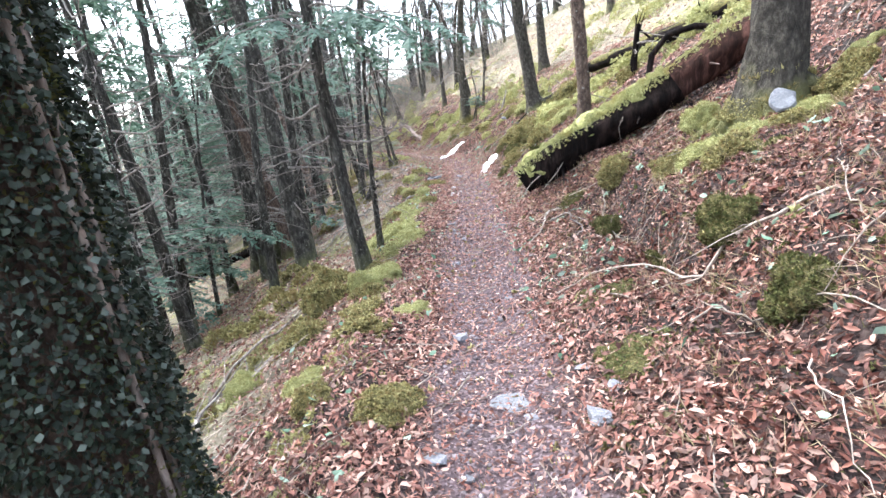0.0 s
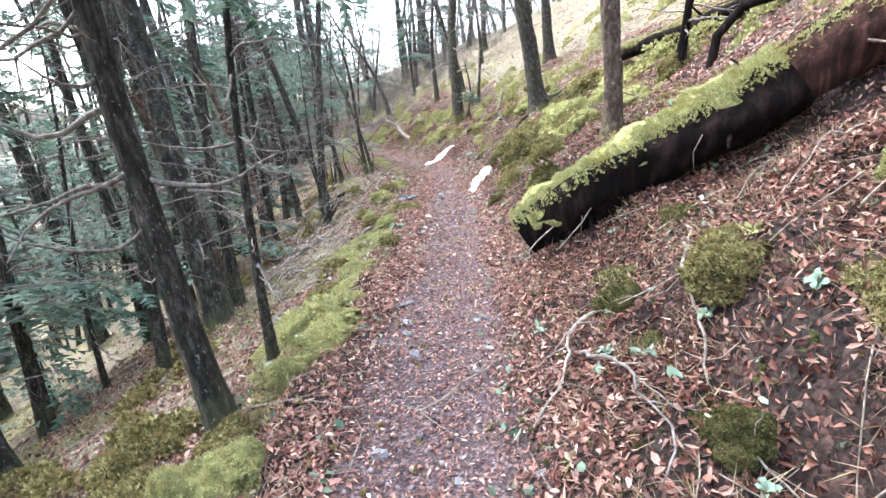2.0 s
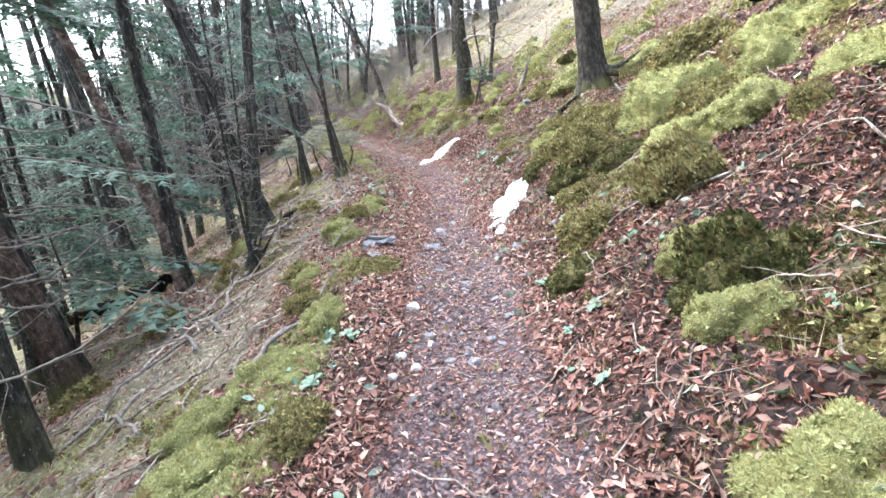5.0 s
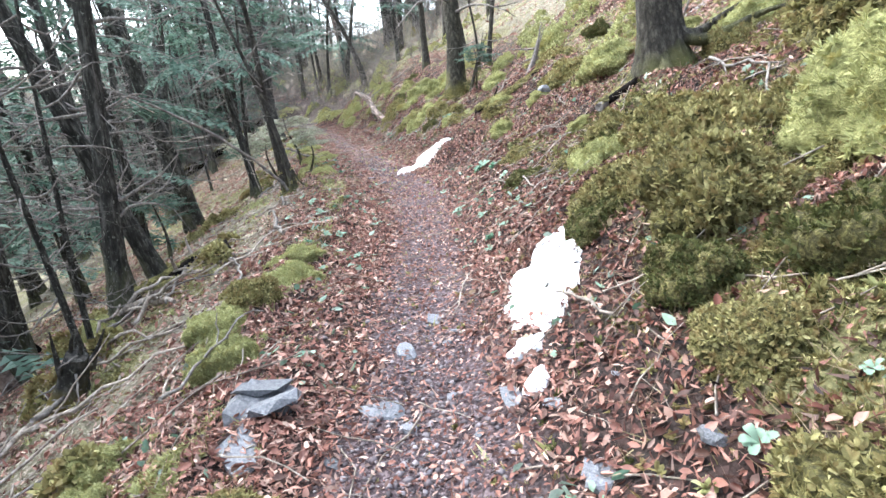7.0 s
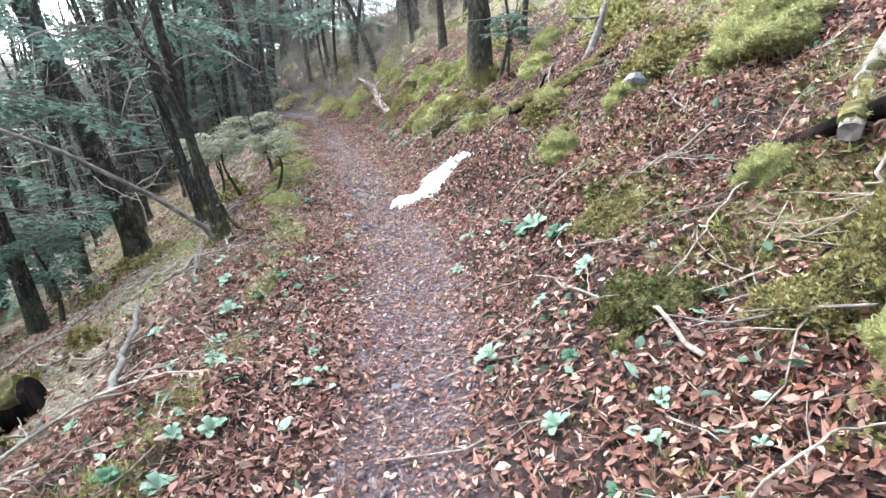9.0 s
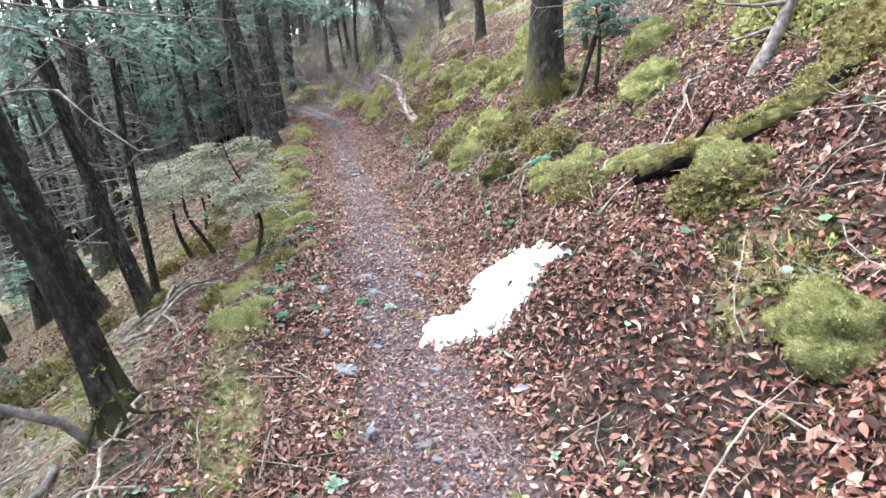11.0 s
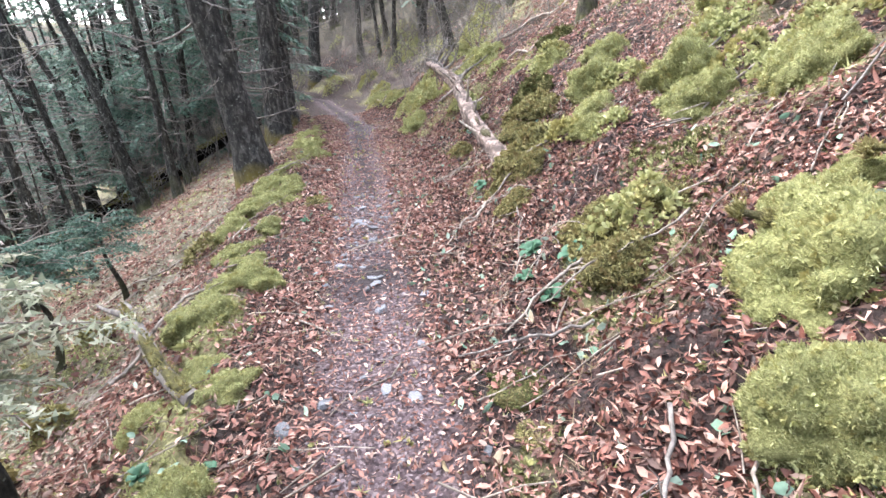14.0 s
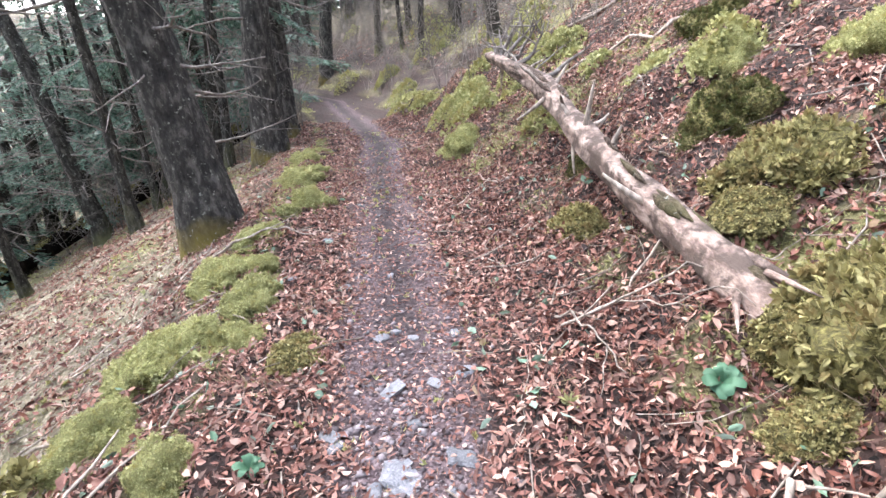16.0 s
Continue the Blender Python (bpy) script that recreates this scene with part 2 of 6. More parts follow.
def bark_material(name, cols, green, reach, scale=14, spots=0.62):
    """Fissured bark, with a moss or algae film that thins out with height above the root."""
    m, nn, ll, bsdf = nodes_of(name)
    coord = nn.new("ShaderNodeTexCoord").outputs["Object"]
    fine = noise_node(nn, ll, coord, scale, 10, 0.72, (1, 1, 0.5))
    col = ramp_node(nn, cols)
    ll.new(spread(nn, ll, fine.outputs["Fac"], 0.32, 0.68), col.inputs["Fac"])
    patch = noise_node(nn, ll, coord, 2.2, 5, 0.6)
    sep = nn.new("ShaderNodeSeparateXYZ")
    ll.new(coord, sep.inputs[0])
    mr = nn.new("ShaderNodeMapRange")
    mr.inputs["From Min"].default_value, mr.inputs["From Max"].default_value = 0.0, reach
    mr.inputs["To Min"].default_value, mr.inputs["To Max"].default_value = 0.30, -0.16
    ll.new(sep.outputs["Z"], mr.inputs["Value"])
    add = nn.new("ShaderNodeMath")
    ll.new(mr.outputs["Result"], add.inputs[0])
    ll.new(patch.outputs["Fac"], add.inputs[1])
    lich = ramp_node(nn, [tuple(c * 0.45 for c in green), green])
    ll.new(fine.outputs["Fac"], lich.inputs["Fac"])
    out = mix_node(nn, ll, spread(nn, ll, add.outputs[0], 0.6, 0.9), col.outputs["Color"], lich.outputs["Color"])
    dots = noise_node(nn, ll, coord, 26, 4, 0.6)
    out = mix_node(nn, ll, spread(nn, ll, dots.outputs["Fac"], spots, spots + 0.06), out, (0.26, 0.26, 0.22))
    ll.new(out, bsdf.inputs["Base Color"])
    bsdf.inputs["Roughness"].default_value = 0.92
    bsdf.inputs["Specular IOR Level"].default_value = 0.2
    b = nn.new("ShaderNodeBump")
    b.inputs["Strength"].default_value, b.inputs["Distance"].default_value = 1.0, 0.06
    ll.new(fine.outputs["Fac"], b.inputs["Height"])
    ll.new(b.outputs["Normal"], bsdf.inputs["Normal"])
    return m


FLOOR = ground_material()
BARK = bark_material("conifer_bark", [(0.010, 0.0094, 0.008), (0.042, 0.039, 0.033), (0.16, 0.15, 0.13)], (0.17, 0.175, 0.085), 1.2)
BARK_DARK = bark_material("dark_conifer_bark", [(0.013, 0.012, 0.011), (0.05, 0.046, 0.041), (0.18, 0.165, 0.145)], (0.24, 0.19, 0.05), 0.5)
BARK_GREY = bark_material("mossy_grey_bark", [(0.012, 0.0105, 0.009), (0.045, 0.04, 0.032), (0.13, 0.115, 0.095)], (0.19, 0.19, 0.07), 0.75, 24, 0.72)
BARK_RED = bark_material("peeling_red_bark", [(0.022, 0.015, 0.012), (0.085, 0.060, 0.047), (0.22, 0.165, 0.13)], (0.14, 0.14, 0.05), 0.7, 20)
BARK_MOSSY = bark_material("moss_filmed_bark", [(0.010, 0.009, 0.007), (0.04, 0.036, 0.026), (0.12, 0.105, 0.08)], (0.17, 0.155, 0.045), 1.5, 20, 0.72)
TWIG = surface("dead_twig", [(0.08, 0.062, 0.052), (0.24, 0.20, 0.165), (0.48, 0.42, 0.36)], 25, 0.9, 0.4, 0.005, (1, 1, 0.3), each=0.3)
TWIG_DARK = surface("dark_twig", [(0.06, 0.05, 0.045), (0.16, 0.14, 0.125), (0.32, 0.29, 0.26)], 20, 0.9, 0.3, 0.005)
PALE_WOOD = surface("pale_barkless_wood", [(0.05, 0.035, 0.028), (0.18, 0.128, 0.106), (0.32, 0.245, 0.208), (0.46, 0.375, 0.325)], 16, 0.85, 1.0, 0.03, (1, 0.3, 1), second=((0.075, 0.055, 0.045), 8.0, 0.44, 0.56))
# Rotten wood, taken near black to carry the shade under the big log.
ROTTEN = surface("rotten_shade_dark_wood", [(0.002, 0.0016, 0.0015), (0.006, 0.0045, 0.004), (0.03, 0.02, 0.017)], 10, 0.95, 1.0, 0.04, (1, 1, 0.2), spec=0.08)
RED_WOOD = surface("split_red_wood", [(0.005, 0.003, 0.0025), (0.032, 0.016, 0.012), (0.13, 0.065, 0.05)], 12, 0.92, 1.0, 0.04, (1, 1, 0.15), spec=0.1)
MOSS = leafy("moss_fronds", [(0.0567, 0.0511, 0.0212), (0.277, 0.249, 0.103), (0.126, 0.112, 0.045), (0.404, 0.373, 0.166), (0.189, 0.162, 0.0635), (0.504, 0.466, 0.231)], 0.8, 0.3, ((0.214, 0.156, 0.0661), 4.5))
MOSS_BRIGHT = leafy("bright_moss_fronds", [(0.191, 0.197, 0.0837), (0.416, 0.42, 0.193), (0.293, 0.297, 0.123), (0.563, 0.56, 0.3)], 0.8, 0.3, ((0.304, 0.266, 0.0966), 3.5))
MOSS_DARK = leafy("dark_moss_fronds", [(0.025, 0.032, 0.012), (0.10, 0.108, 0.036), (0.055, 0.062, 0.02), (0.16, 0.165, 0.058)], 0.8, 0.25, ((0.11, 0.085, 0.033), 4.0))
MOSS_BODY = surface("moss_bed", [(0.0168, 0.0152, 0.0065), (0.084, 0.0745, 0.026), (0.238, 0.214, 0.078)], 18, 0.95, 1.0, 0.02, each=0.2)
MOSS_BED_PALE = surface("pale_moss_bed", [(0.0798, 0.0808, 0.0281), (0.205, 0.204, 0.0756), (0.365, 0.359, 0.157)], 30, 0.95, 1.0, 0.02, each=0.15)
LITTER = leafy("dry_fallen_leaves", [(0.02, 0.0115, 0.0101), (0.17, 0.0749, 0.057), (0.31, 0.149, 0.113), (0.06, 0.0346, 0.0286), (0.46, 0.259, 0.202), (0.22, 0.104, 0.081), (0.09, 0.0528, 0.0442), (0.6, 0.422, 0.34), (0.13, 0.0614, 0.0488)], 0.6, 0.15)
# Redder and darker than LITTER, for the cut of the bank.
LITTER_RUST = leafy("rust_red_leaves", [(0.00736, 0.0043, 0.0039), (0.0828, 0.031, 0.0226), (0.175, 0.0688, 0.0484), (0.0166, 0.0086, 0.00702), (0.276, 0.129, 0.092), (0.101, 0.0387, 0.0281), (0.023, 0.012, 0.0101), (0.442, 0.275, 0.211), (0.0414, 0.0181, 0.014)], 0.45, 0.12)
NEEDLES = leafy("conifer_needles", [(0.035, 0.066, 0.046), (0.085, 0.14, 0.102), (0.16, 0.22, 0.17)], 0.6, 0.3)
NEEDLES_PALE = leafy("pale_sapling_needles", [(0.15, 0.17, 0.11), (0.29, 0.30, 0.21), (0.45, 0.44, 0.34)], 0.7, 0.35)
IVY = leafy("ivy_leaves", [(0.010, 0.014, 0.009), (0.03, 0.042, 0.026), (0.016, 0.022, 0.014), (0.10, 0.12, 0.095)], 0.5, 0.1)
HERB = leafy("green_herb_leaves", [(0.025, 0.065, 0.038), (0.055, 0.125, 0.07), (0.11, 0.20, 0.125)], 0.5, 0.25)
HERB_PALE = leafy("pale_herb_leaves", [(0.09, 0.16, 0.10), (0.19, 0.28, 0.20), (0.34, 0.42, 0.34)], 0.6, 0.25)
SLATE = surface("grey_slate", [(0.06, 0.062, 0.07), (0.14, 0.142, 0.155), (0.26, 0.26, 0.275)], 18, 0.6, 0.5, 0.01, each=0.35, spec=0.4)
PALE_STONE = surface("pale_grey_stone", [(0.10, 0.105, 0.115), (0.16, 0.165, 0.178), (0.24, 0.245, 0.26)], 16, 0.7, 0.4, 0.01)
WHITE_STONE = surface("whitish_quartz", [(0.35, 0.35, 0.34), (0.52, 0.51, 0.49), (0.66, 0.65, 0.62)], 20, 0.6, 0.4, 0.01)
PEBBLE = surface("path_gravel", [(0.045, 0.035, 0.037), (0.12, 0.098, 0.102), (0.32, 0.285, 0.29)], 8, 0.75, 0.3, 0.01, island=0.9)
SNOW = surface("old_snow", [(0.80, 0.82, 0.85), (0.90, 0.91, 0.92), (0.95, 0.95, 0.95)], 30, 0.6, 0.4, 0.01)

# ---- mesh helpers ----


def fast_mesh(name, V, F, material, flat=False):
    V, F = np.asarray(V, np.float32).reshape(-1, 3), np.asarray(F, np.int32).reshape(-1, 3)
    me = bpy.data.meshes.new(name)
    me.vertices.add(len(V))
    me.vertices.foreach_set("co", V.ravel())
    me.loops.add(F.size)
    me.loops.foreach_set("vertex_index", F.ravel())
    me.polygons.add(len(F))
    me.polygons.foreach_set("loop_start", np.arange(0, F.size, 3, dtype=np.int32))
    if not flat:
        me.polygons.foreach_set("use_smooth", np.ones(len(F), bool))
    me.update(calc_edges=True)
    me.materials.append(material)
    return me


class Shape:
    """Vertices and triangles, gathered."""

    def __init__(self):
        self.V, self.F, self.n = [], [], 0

    def add(self, V, F):
        V, F = np.asarray(V, float).reshape(-1, 3), np.asarray(F, int).reshape(-1, 3)
        self.V.append(V)
        self.F.append(F + self.n)
        self.n += len(V)
        return self

    def mesh(self, name, material, flat=False):
        return fast_mesh(name, np.concatenate(self.V), np.concatenate(self.F), material, flat)


def part(name, shape, material, parent, label="", flat=False):
    ob = new(name, shape.mesh(name, material, flat))
    ob.parent = parent
    if label:
        tagged(ob, label)
    return ob


def tube(points, radii, sides=6, rough=0.0, seed=0, wave=7.0, caps=True):
    """A bent, tapered tube along points, with an uneven skin."""
    P, R = np.asarray(points, float), np.asarray(radii, float)
    T = np.gradient(P, axis=0)
    T /= np.linalg.norm(T, axis=1)[:, None] + 1e-9
    side = np.cross(T, [0.3, 0.9, 0.2] if abs(T[0][2]) > 0.6 else [0, 0, 1.0])
    side /= np.linalg.norm(side, axis=1)[:, None] + 1e-9
    up = np.cross(side, T)
    a = np.arange(sides) / sides * 2 * np.pi
    n = len(P)
    k = np.ones((n, sides))
    if rough:
        along = np.r_[0, np.cumsum(np.linalg.norm(np.diff(P, axis=0), axis=1))]
        gx, gy = np.meshgrid(np.cos(a), along)
        gz = np.meshgrid(np.sin(a), along)[0]
        k += rough * 2 * (vnoise(gx * 1.6 + gy * 0.6 + 9, gz * 1.6 + gy * wave * 0.25, seed) - 0.5) + rough * (vnoise(gx * 4 + 3, gz * 4 + gy * wave, seed + 1) - 0.5)
    V = P[:, None] + (side[:, None] * np.cos(a)[None, :, None] + up[:, None] * np.sin(a)[None, :, None]) * (R[:, None] * k)[..., None]
    V = V.reshape(-1, 3)
    F = []
    i = np.arange(n - 1)[:, None] * sides
    j = np.arange(sides)[None]
    a0, a1 = (i + j).ravel(), (i + (j + 1) % sides).ravel()
    F = np.concatenate([np.c_[a0, a1, a0 + sides], np.c_[a1, a1 + sides, a0 + sides]])
    if caps:
        m, jj = len(V), np.arange(sides)
        V = np.concatenate([V, V[:sides], V[m - sides : m], P[:1] + T[:1] * R[0] * 0.12, P[-1:] - T[-1:] * R[-1] * 0.12])
        c0, c1 = m + 2 * sides, m + 2 * sides + 1
        F = np.concatenate([F, np.c_[m + (jj + 1) % sides, m + jj, np.full(sides, c0)], np.c_[m + sides + jj, m + sides + (jj + 1) % sides, np.full(sides, c1)]])
    return V, F


def bend(a, b, sag=0.0, wobble=0.0, n=8, r=rng):
    """Points from a to b, bowed down by sag, with wobble."""
    a, b = np.asarray(a, float), np.asarray(b, float)
    s = np.linspace(0, 1, n)[:, None]
    p = a + (b - a) * s
    p[:, 2] -= sag * 4 * (s * (1 - s))[:, 0]
    w = r.normal(0, 1, (n, 3)) * wobble
    w[0] = 0
    return p + np.cumsum(w, axis=0) * 0.5


def blades(base, normal, length, width, r, lean=0.8, leafy_shape=False):
    """One small pointed blade at each base point, about the normals. Two triangles each."""
    n = len(base)
    d = normal + r.normal(0, lean, (n, 3))
    d /= np.linalg.norm(d, axis=1)[:, None] + 1e-9
    s = np.cross(d, r.normal(0, 1, (n, 3)))
    s /= np.linalg.norm(s, axis=1)[:, None] + 1e-9
    L, W = np.asarray(length)[:, None], np.asarray(width)[:, None]
    q = np.cross(d, s)
    V = np.stack([base, base + d * L * 0.5 + s * W * 0.5 + q * W * 0.2, base + d * L, base + d * L * 0.5 - s * W * 0.5 + q * W * 0.2], 1)
    k = np.arange(n)[:, None] * 4
    F = np.concatenate([k + [0, 1, 2], k + [0, 2, 3]])
    return V.reshape(-1, 3), F


def needles(base, normal, length, width, r, lean=0.7):
    """One slim triangle at each base point, about the normals."""
    n = len(base)
    d = normal + r.normal(0, lean, (n, 3))
    d /= np.linalg.norm(d, axis=1)[:, None] + 1e-9
    s = np.cross(d, r.normal(0, 1, (n, 3)))
    s /= np.linalg.norm(s, axis=1)[:, None] + 1e-9
    L, W = np.asarray(length)[:, None], np.asarray(width)[:, None]
    V = np.stack([base - s * W * 0.5, base + s * W * 0.5, base + d * L], 1)
    return V.reshape(-1, 3), np.arange(n * 3).reshape(-1, 3)


def tufts(base, normal, length, width, r, each=9, splay=0.9):
    """Feathery tufts: from each base point a spray of slim fronds that arch apart."""
    n = len(base)
    B = np.repeat(base, each, axis=0)
    N = np.repeat(normal, each, axis=0)
    L = np.repeat(length, each) * r.uniform(0.5, 1.15, n * each)
    return needles(B + r.normal(0, 1, (n * each, 3)) * (L * 0.14)[:, None], N, L, np.repeat(width, each), r, splay)


def lobes(base, normal, length, width, r, lean=0.5):
    """One rounded, down-curled moss lobe at each base point."""
    n = len(base)
    d = normal + r.normal(0, lean, (n, 3))
    d /= np.linalg.norm(d, axis=1)[:, None] + 1e-9
    s = np.cross(d, normal + r.normal(0, 0.6, (n, 3)))
    s /= np.linalg.norm(s, axis=1)[:, None] + 1e-9
    q = np.cross(s, d)
    L, W = np.asarray(length)[:, None], np.asarray(width)[:, None]
    V = np.stack([base, base + d * L * 0.4 + s * W * 0.5 - q * W * 0.12, base + d * L * 0.82 + s * W * 0.3 - q * L * 0.12, base + d * L - q * L * 0.3, base + d * L * 0.75 - s * W * 0.4 - q * L * 0.1, base + d * L * 0.35 - s * W * 0.45 - q * W * 0.12], 1)
    k = np.arange(n)[:, None] * 6
    F = np.concatenate([k + [0, a, a + 1] for a in (1, 2, 3, 4)])
    return V.reshape(-1, 3), F


def clumps(base, normal, length, width, r, each=13):
    """Small domes of moss: lobes that spread from each base point all round."""
    n = len(base)
    N = np.repeat(normal, each, axis=0)
    T = np.cross(N, r.normal(0, 1, (n * each, 3)))
    T /= np.linalg.norm(T, axis=1)[:, None] + 1e-9
    up = r.uniform(0.05, 1.3, (n * each, 1))
    L = np.repeat(length, each) * r.uniform(0.7, 1.1, n * each)
    B = np.repeat(base, each, axis=0) + N * (L * 0.3 * up[:, 0])[:, None]
    return lobes(B, T + N * up, L, np.repeat(width, each), r, 0.2)


def normals_at(x, y, e=0.06):
    gx = (height(x + e, y) - height(x - e, y)) / (2 * e)
    gy = (height(x, y + e) - height(x, y - e)) / (2 * e)
    n = np.stack([-gx, -gy, np.ones_like(gx)], -1)
    return n / np.linalg.norm(n, axis=-1)[..., None]


def at_ground(x, y, lift=0.0):
    return Vector((x, y, float(height(x, y)) + lift))


# ---- ground sheet ----
def graded(core_a, core_b, step, far_a, far_b, grow=1.12):
    core = list(np.arange(core_a, core_b + 1e-6, step))
    lo, s = [core[0]], step
    while lo[-1] > far_a:
        s *= grow
        lo.append(lo[-1] - s)
    hi, s = [core[-1]], step
    while hi[-1] < far_b:
        s *= grow
        hi.append(hi[-1] + s)
    return np.array(lo[:0:-1] + core + hi[1:])


def build_ground():
    ds = graded(-3, 3.6, 0.05, -600, 600)
    ys = graded(-0.5, 29, 0.06, -300, 600)
    D, Y = np.meshgrid(ds, ys)
    X = way(Y) + D
    Z = height(X, Y)
    V = np.stack([X, Y, Z], -1).reshape(-1, 3)
    w, h = len(ds), len(ys)
    i = (np.arange(h - 1)[:, None] * w + np.arange(w - 1)[None]).ravel()
    F = np.concatenate([np.c_[i, i + 1, i + w], np.c_[i + 1, i + w + 1, i + w]])
    me = fast_mesh("ground", V, F, FLOOR)
    # The last mask spreads the lightened duff over lower slope and upper bank.
    for key, val in (("trodden", path_mask(X, Y)), ("mossy", moss_mask(X, Y)), ("muddy", mud_mask(X, Y)), ("duff_lightened", np.maximum(smooth(0.8, 2.0, -D) * (1 - 0.8 * smooth(24, 40, -D)), 0.85 * smooth(2.8, 6.0, D)))):
        me.attributes.new(key, "FLOAT", "POINT").data.foreach_set("value", val.ravel().astype(np.float32))
    tagged(new("ground", me), "woodland slope with a trodden earth path, leaf litter and moss", "ground", kind="structure")


build_ground()


# ---- trees ----
def stem_points(h, r, seed, sway=0.25, n=22):
    g = np.random.default_rng(seed)
    z = h * np.linspace(0, 1, n) ** 1.4
    ph = g.uniform(0, 6.28, 4)
    x = sway * (np.sin(z * 0.45 + ph[0]) - np.sin(ph[0])) * z / h * 1.5 + 0.02 * np.sin(z * 2 + ph[2])
    y = sway * (np.sin(z * 0.4 + ph[1]) - np.sin(ph[1])) * z / h * 1.5
    z[0] = -0.35
    rad = r * (1 - 0.85 * (np.clip(z, 0, h) / h) ** 0.8)
    rad *= 1 + 0.55 * np.exp(-np.clip(z, 0, None) / 0.22)
    return np.c_[x, y, z], rad


def bare_branches(shape, P, R, g, count, z0, z1, reach, thick=0.012, droop=0.1, twigs=5, sides=4):
    tips = []
    for _ in range(count):
        z = g.uniform(z0, z1)
        a = g.uniform(0, 2 * np.pi)
        p = np.array([np.interp(z, P[:, 2], P[:, k]) for k in range(3)])
        L = reach * g.uniform(0.35, 1.0)
        out = np.array([np.cos(a), np.sin(a), g.uniform(-0.35, 0.35)])
        q = bend(p, p + out * L, droop * L * g.uniform(-0.5, 1.2), 0.035 * L, 7, g)
        t = thick * g.uniform(0.6, 1.5)
        shape.add(*tube(q, np.linspace(t, t * 0.25, 7), sides, caps=False))
        for _ in range(twigs):
            k = g.integers(2, 7)
            v = out * g.uniform(0.1, 0.5) + g.normal(0, 0.4, 3)
            l = L * g.uniform(0.15, 0.45)
            w = bend(q[k], q[k] + v * l, 0, 0.03 * l, 4, g)
            shape.add(*tube(w, np.linspace(t * 0.45, t * 0.12, 4), 3, caps=False))
        tips.append(q)
    return tips


def sprays(shape, tips, g, per=12, length=0.28, width=0.055, droop=0.35):
    """Flat, drooping needle sprays on both sides of each bough."""
    B, D, L = [], [], []
    for q in tips:
        for s in np.linspace(0.25, 1.0, per):
            i = min(int(s * (len(q) - 1)), len(q) - 2)
            f = s * (len(q) - 1) - i
            p = q[i] * (1 - f) + q[i + 1] * f
            t = q[i + 1] - q[i]
            t = t / (np.linalg.norm(t) + 1e-9)
            side = np.cross(t, [0, 0, 1])
            side /= np.linalg.norm(side) + 1e-9
            for sgn in (-1, 1):
                d = t * 0.6 + side * sgn * g.uniform(0.5, 1.1) + np.array([0, 0, -droop * g.uniform(0.2, 1.3)]) + g.normal(0, 0.12, 3)
                B.append(p)
                D.append(d / np.linalg.norm(d))
                L.append(length * g.uniform(0.5, 1.2) * (1.25 - 0.6 * s))
    B, D, L = np.array(B), np.array(D), np.array(L)
    n = len(B)
    # each spray: a rib with five pairs of short needle leaflets
    VS, FS, k = [], [], 0
    S = np.cross(D, [0, 0, 1.0])
    S /= np.linalg.norm(S, axis=1)[:, None] + 1e-9
    for f in (0.15, 0.4, 0.65, 0.9):
        for sgn in (-1, 1):
            base = B + D * (L * f)[:, None]
            tip = base + D * (L * 0.3)[:, None] + S * (sgn * width * 1.3 * (1.15 - 0.6 * f))[:, None] if np.ndim(width) else base + D * (L * 0.3)[:, None] + S * sgn * width * 1.3 * (1.15 - 0.6 * f)
            tip = tip + g.normal(0, 0.012, (n, 3))
            mid = base + D * (L * 0.24)[:, None]
            VS.append(np.stack([base, mid, tip], 1).reshape(-1, 3))
            FS.append(np.arange(n * 3).reshape(-1, 3) + k)
            k += n * 3
    shape.add(np.concatenate(VS), np.concatenate(FS))


def conifer(seed, r, h, crown_from, boughs, dead, bark, label):
    g = np.random.default_rng(seed)
    root = tagged(new("conifer_tree"), label, "tree", group="conifers on the slope")
    P, R = stem_points(h, r, seed)
    part("trunk", Shape().add(*tube(P, R, 12, 0.10, seed)), bark, root)
    sh = Shape()
    bare_branches(sh, P, R, g, dead, 0.7, max(min(crown_from, 4.5), 2.5) + 1.5, 1.7, 0.014, 0.16, 4)
    tagged(part("dead_twigwork", sh, TWIG_DARK, root), kind="stuff")
    if boughs:
        sh, wood = Shape(), Shape()
        tips = []
        for _ in range(boughs):
            u = g.uniform(0, 1) ** 2.6
            z = crown_from + (h - crown_from) * u
            a = g.uniform(0, 2 * np.pi)
            p = np.array([np.interp(z, P[:, 2], P[:, k]) for k in range(3)])
            L = (2.3 * (1 - u) + 0.5) * g.uniform(0.5, 1.1)
            q = bend(p, p + np.array([np.cos(a), np.sin(a), -0.15]) * L, -0.06 * L, 0.03 * L, 7, g)
            wood.add(*tube(q, np.linspace(0.016, 0.004, 7), 3, caps=False))
            tips.append(q)
        sprays(sh, tips, g, 12, 0.42, 0.08, 0.4)
        tagged(part("crown", sh, NEEDLES, root), kind="stuff")
        tagged(part("boughwork", wood, TWIG_DARK, root), kind="stuff")
    return root


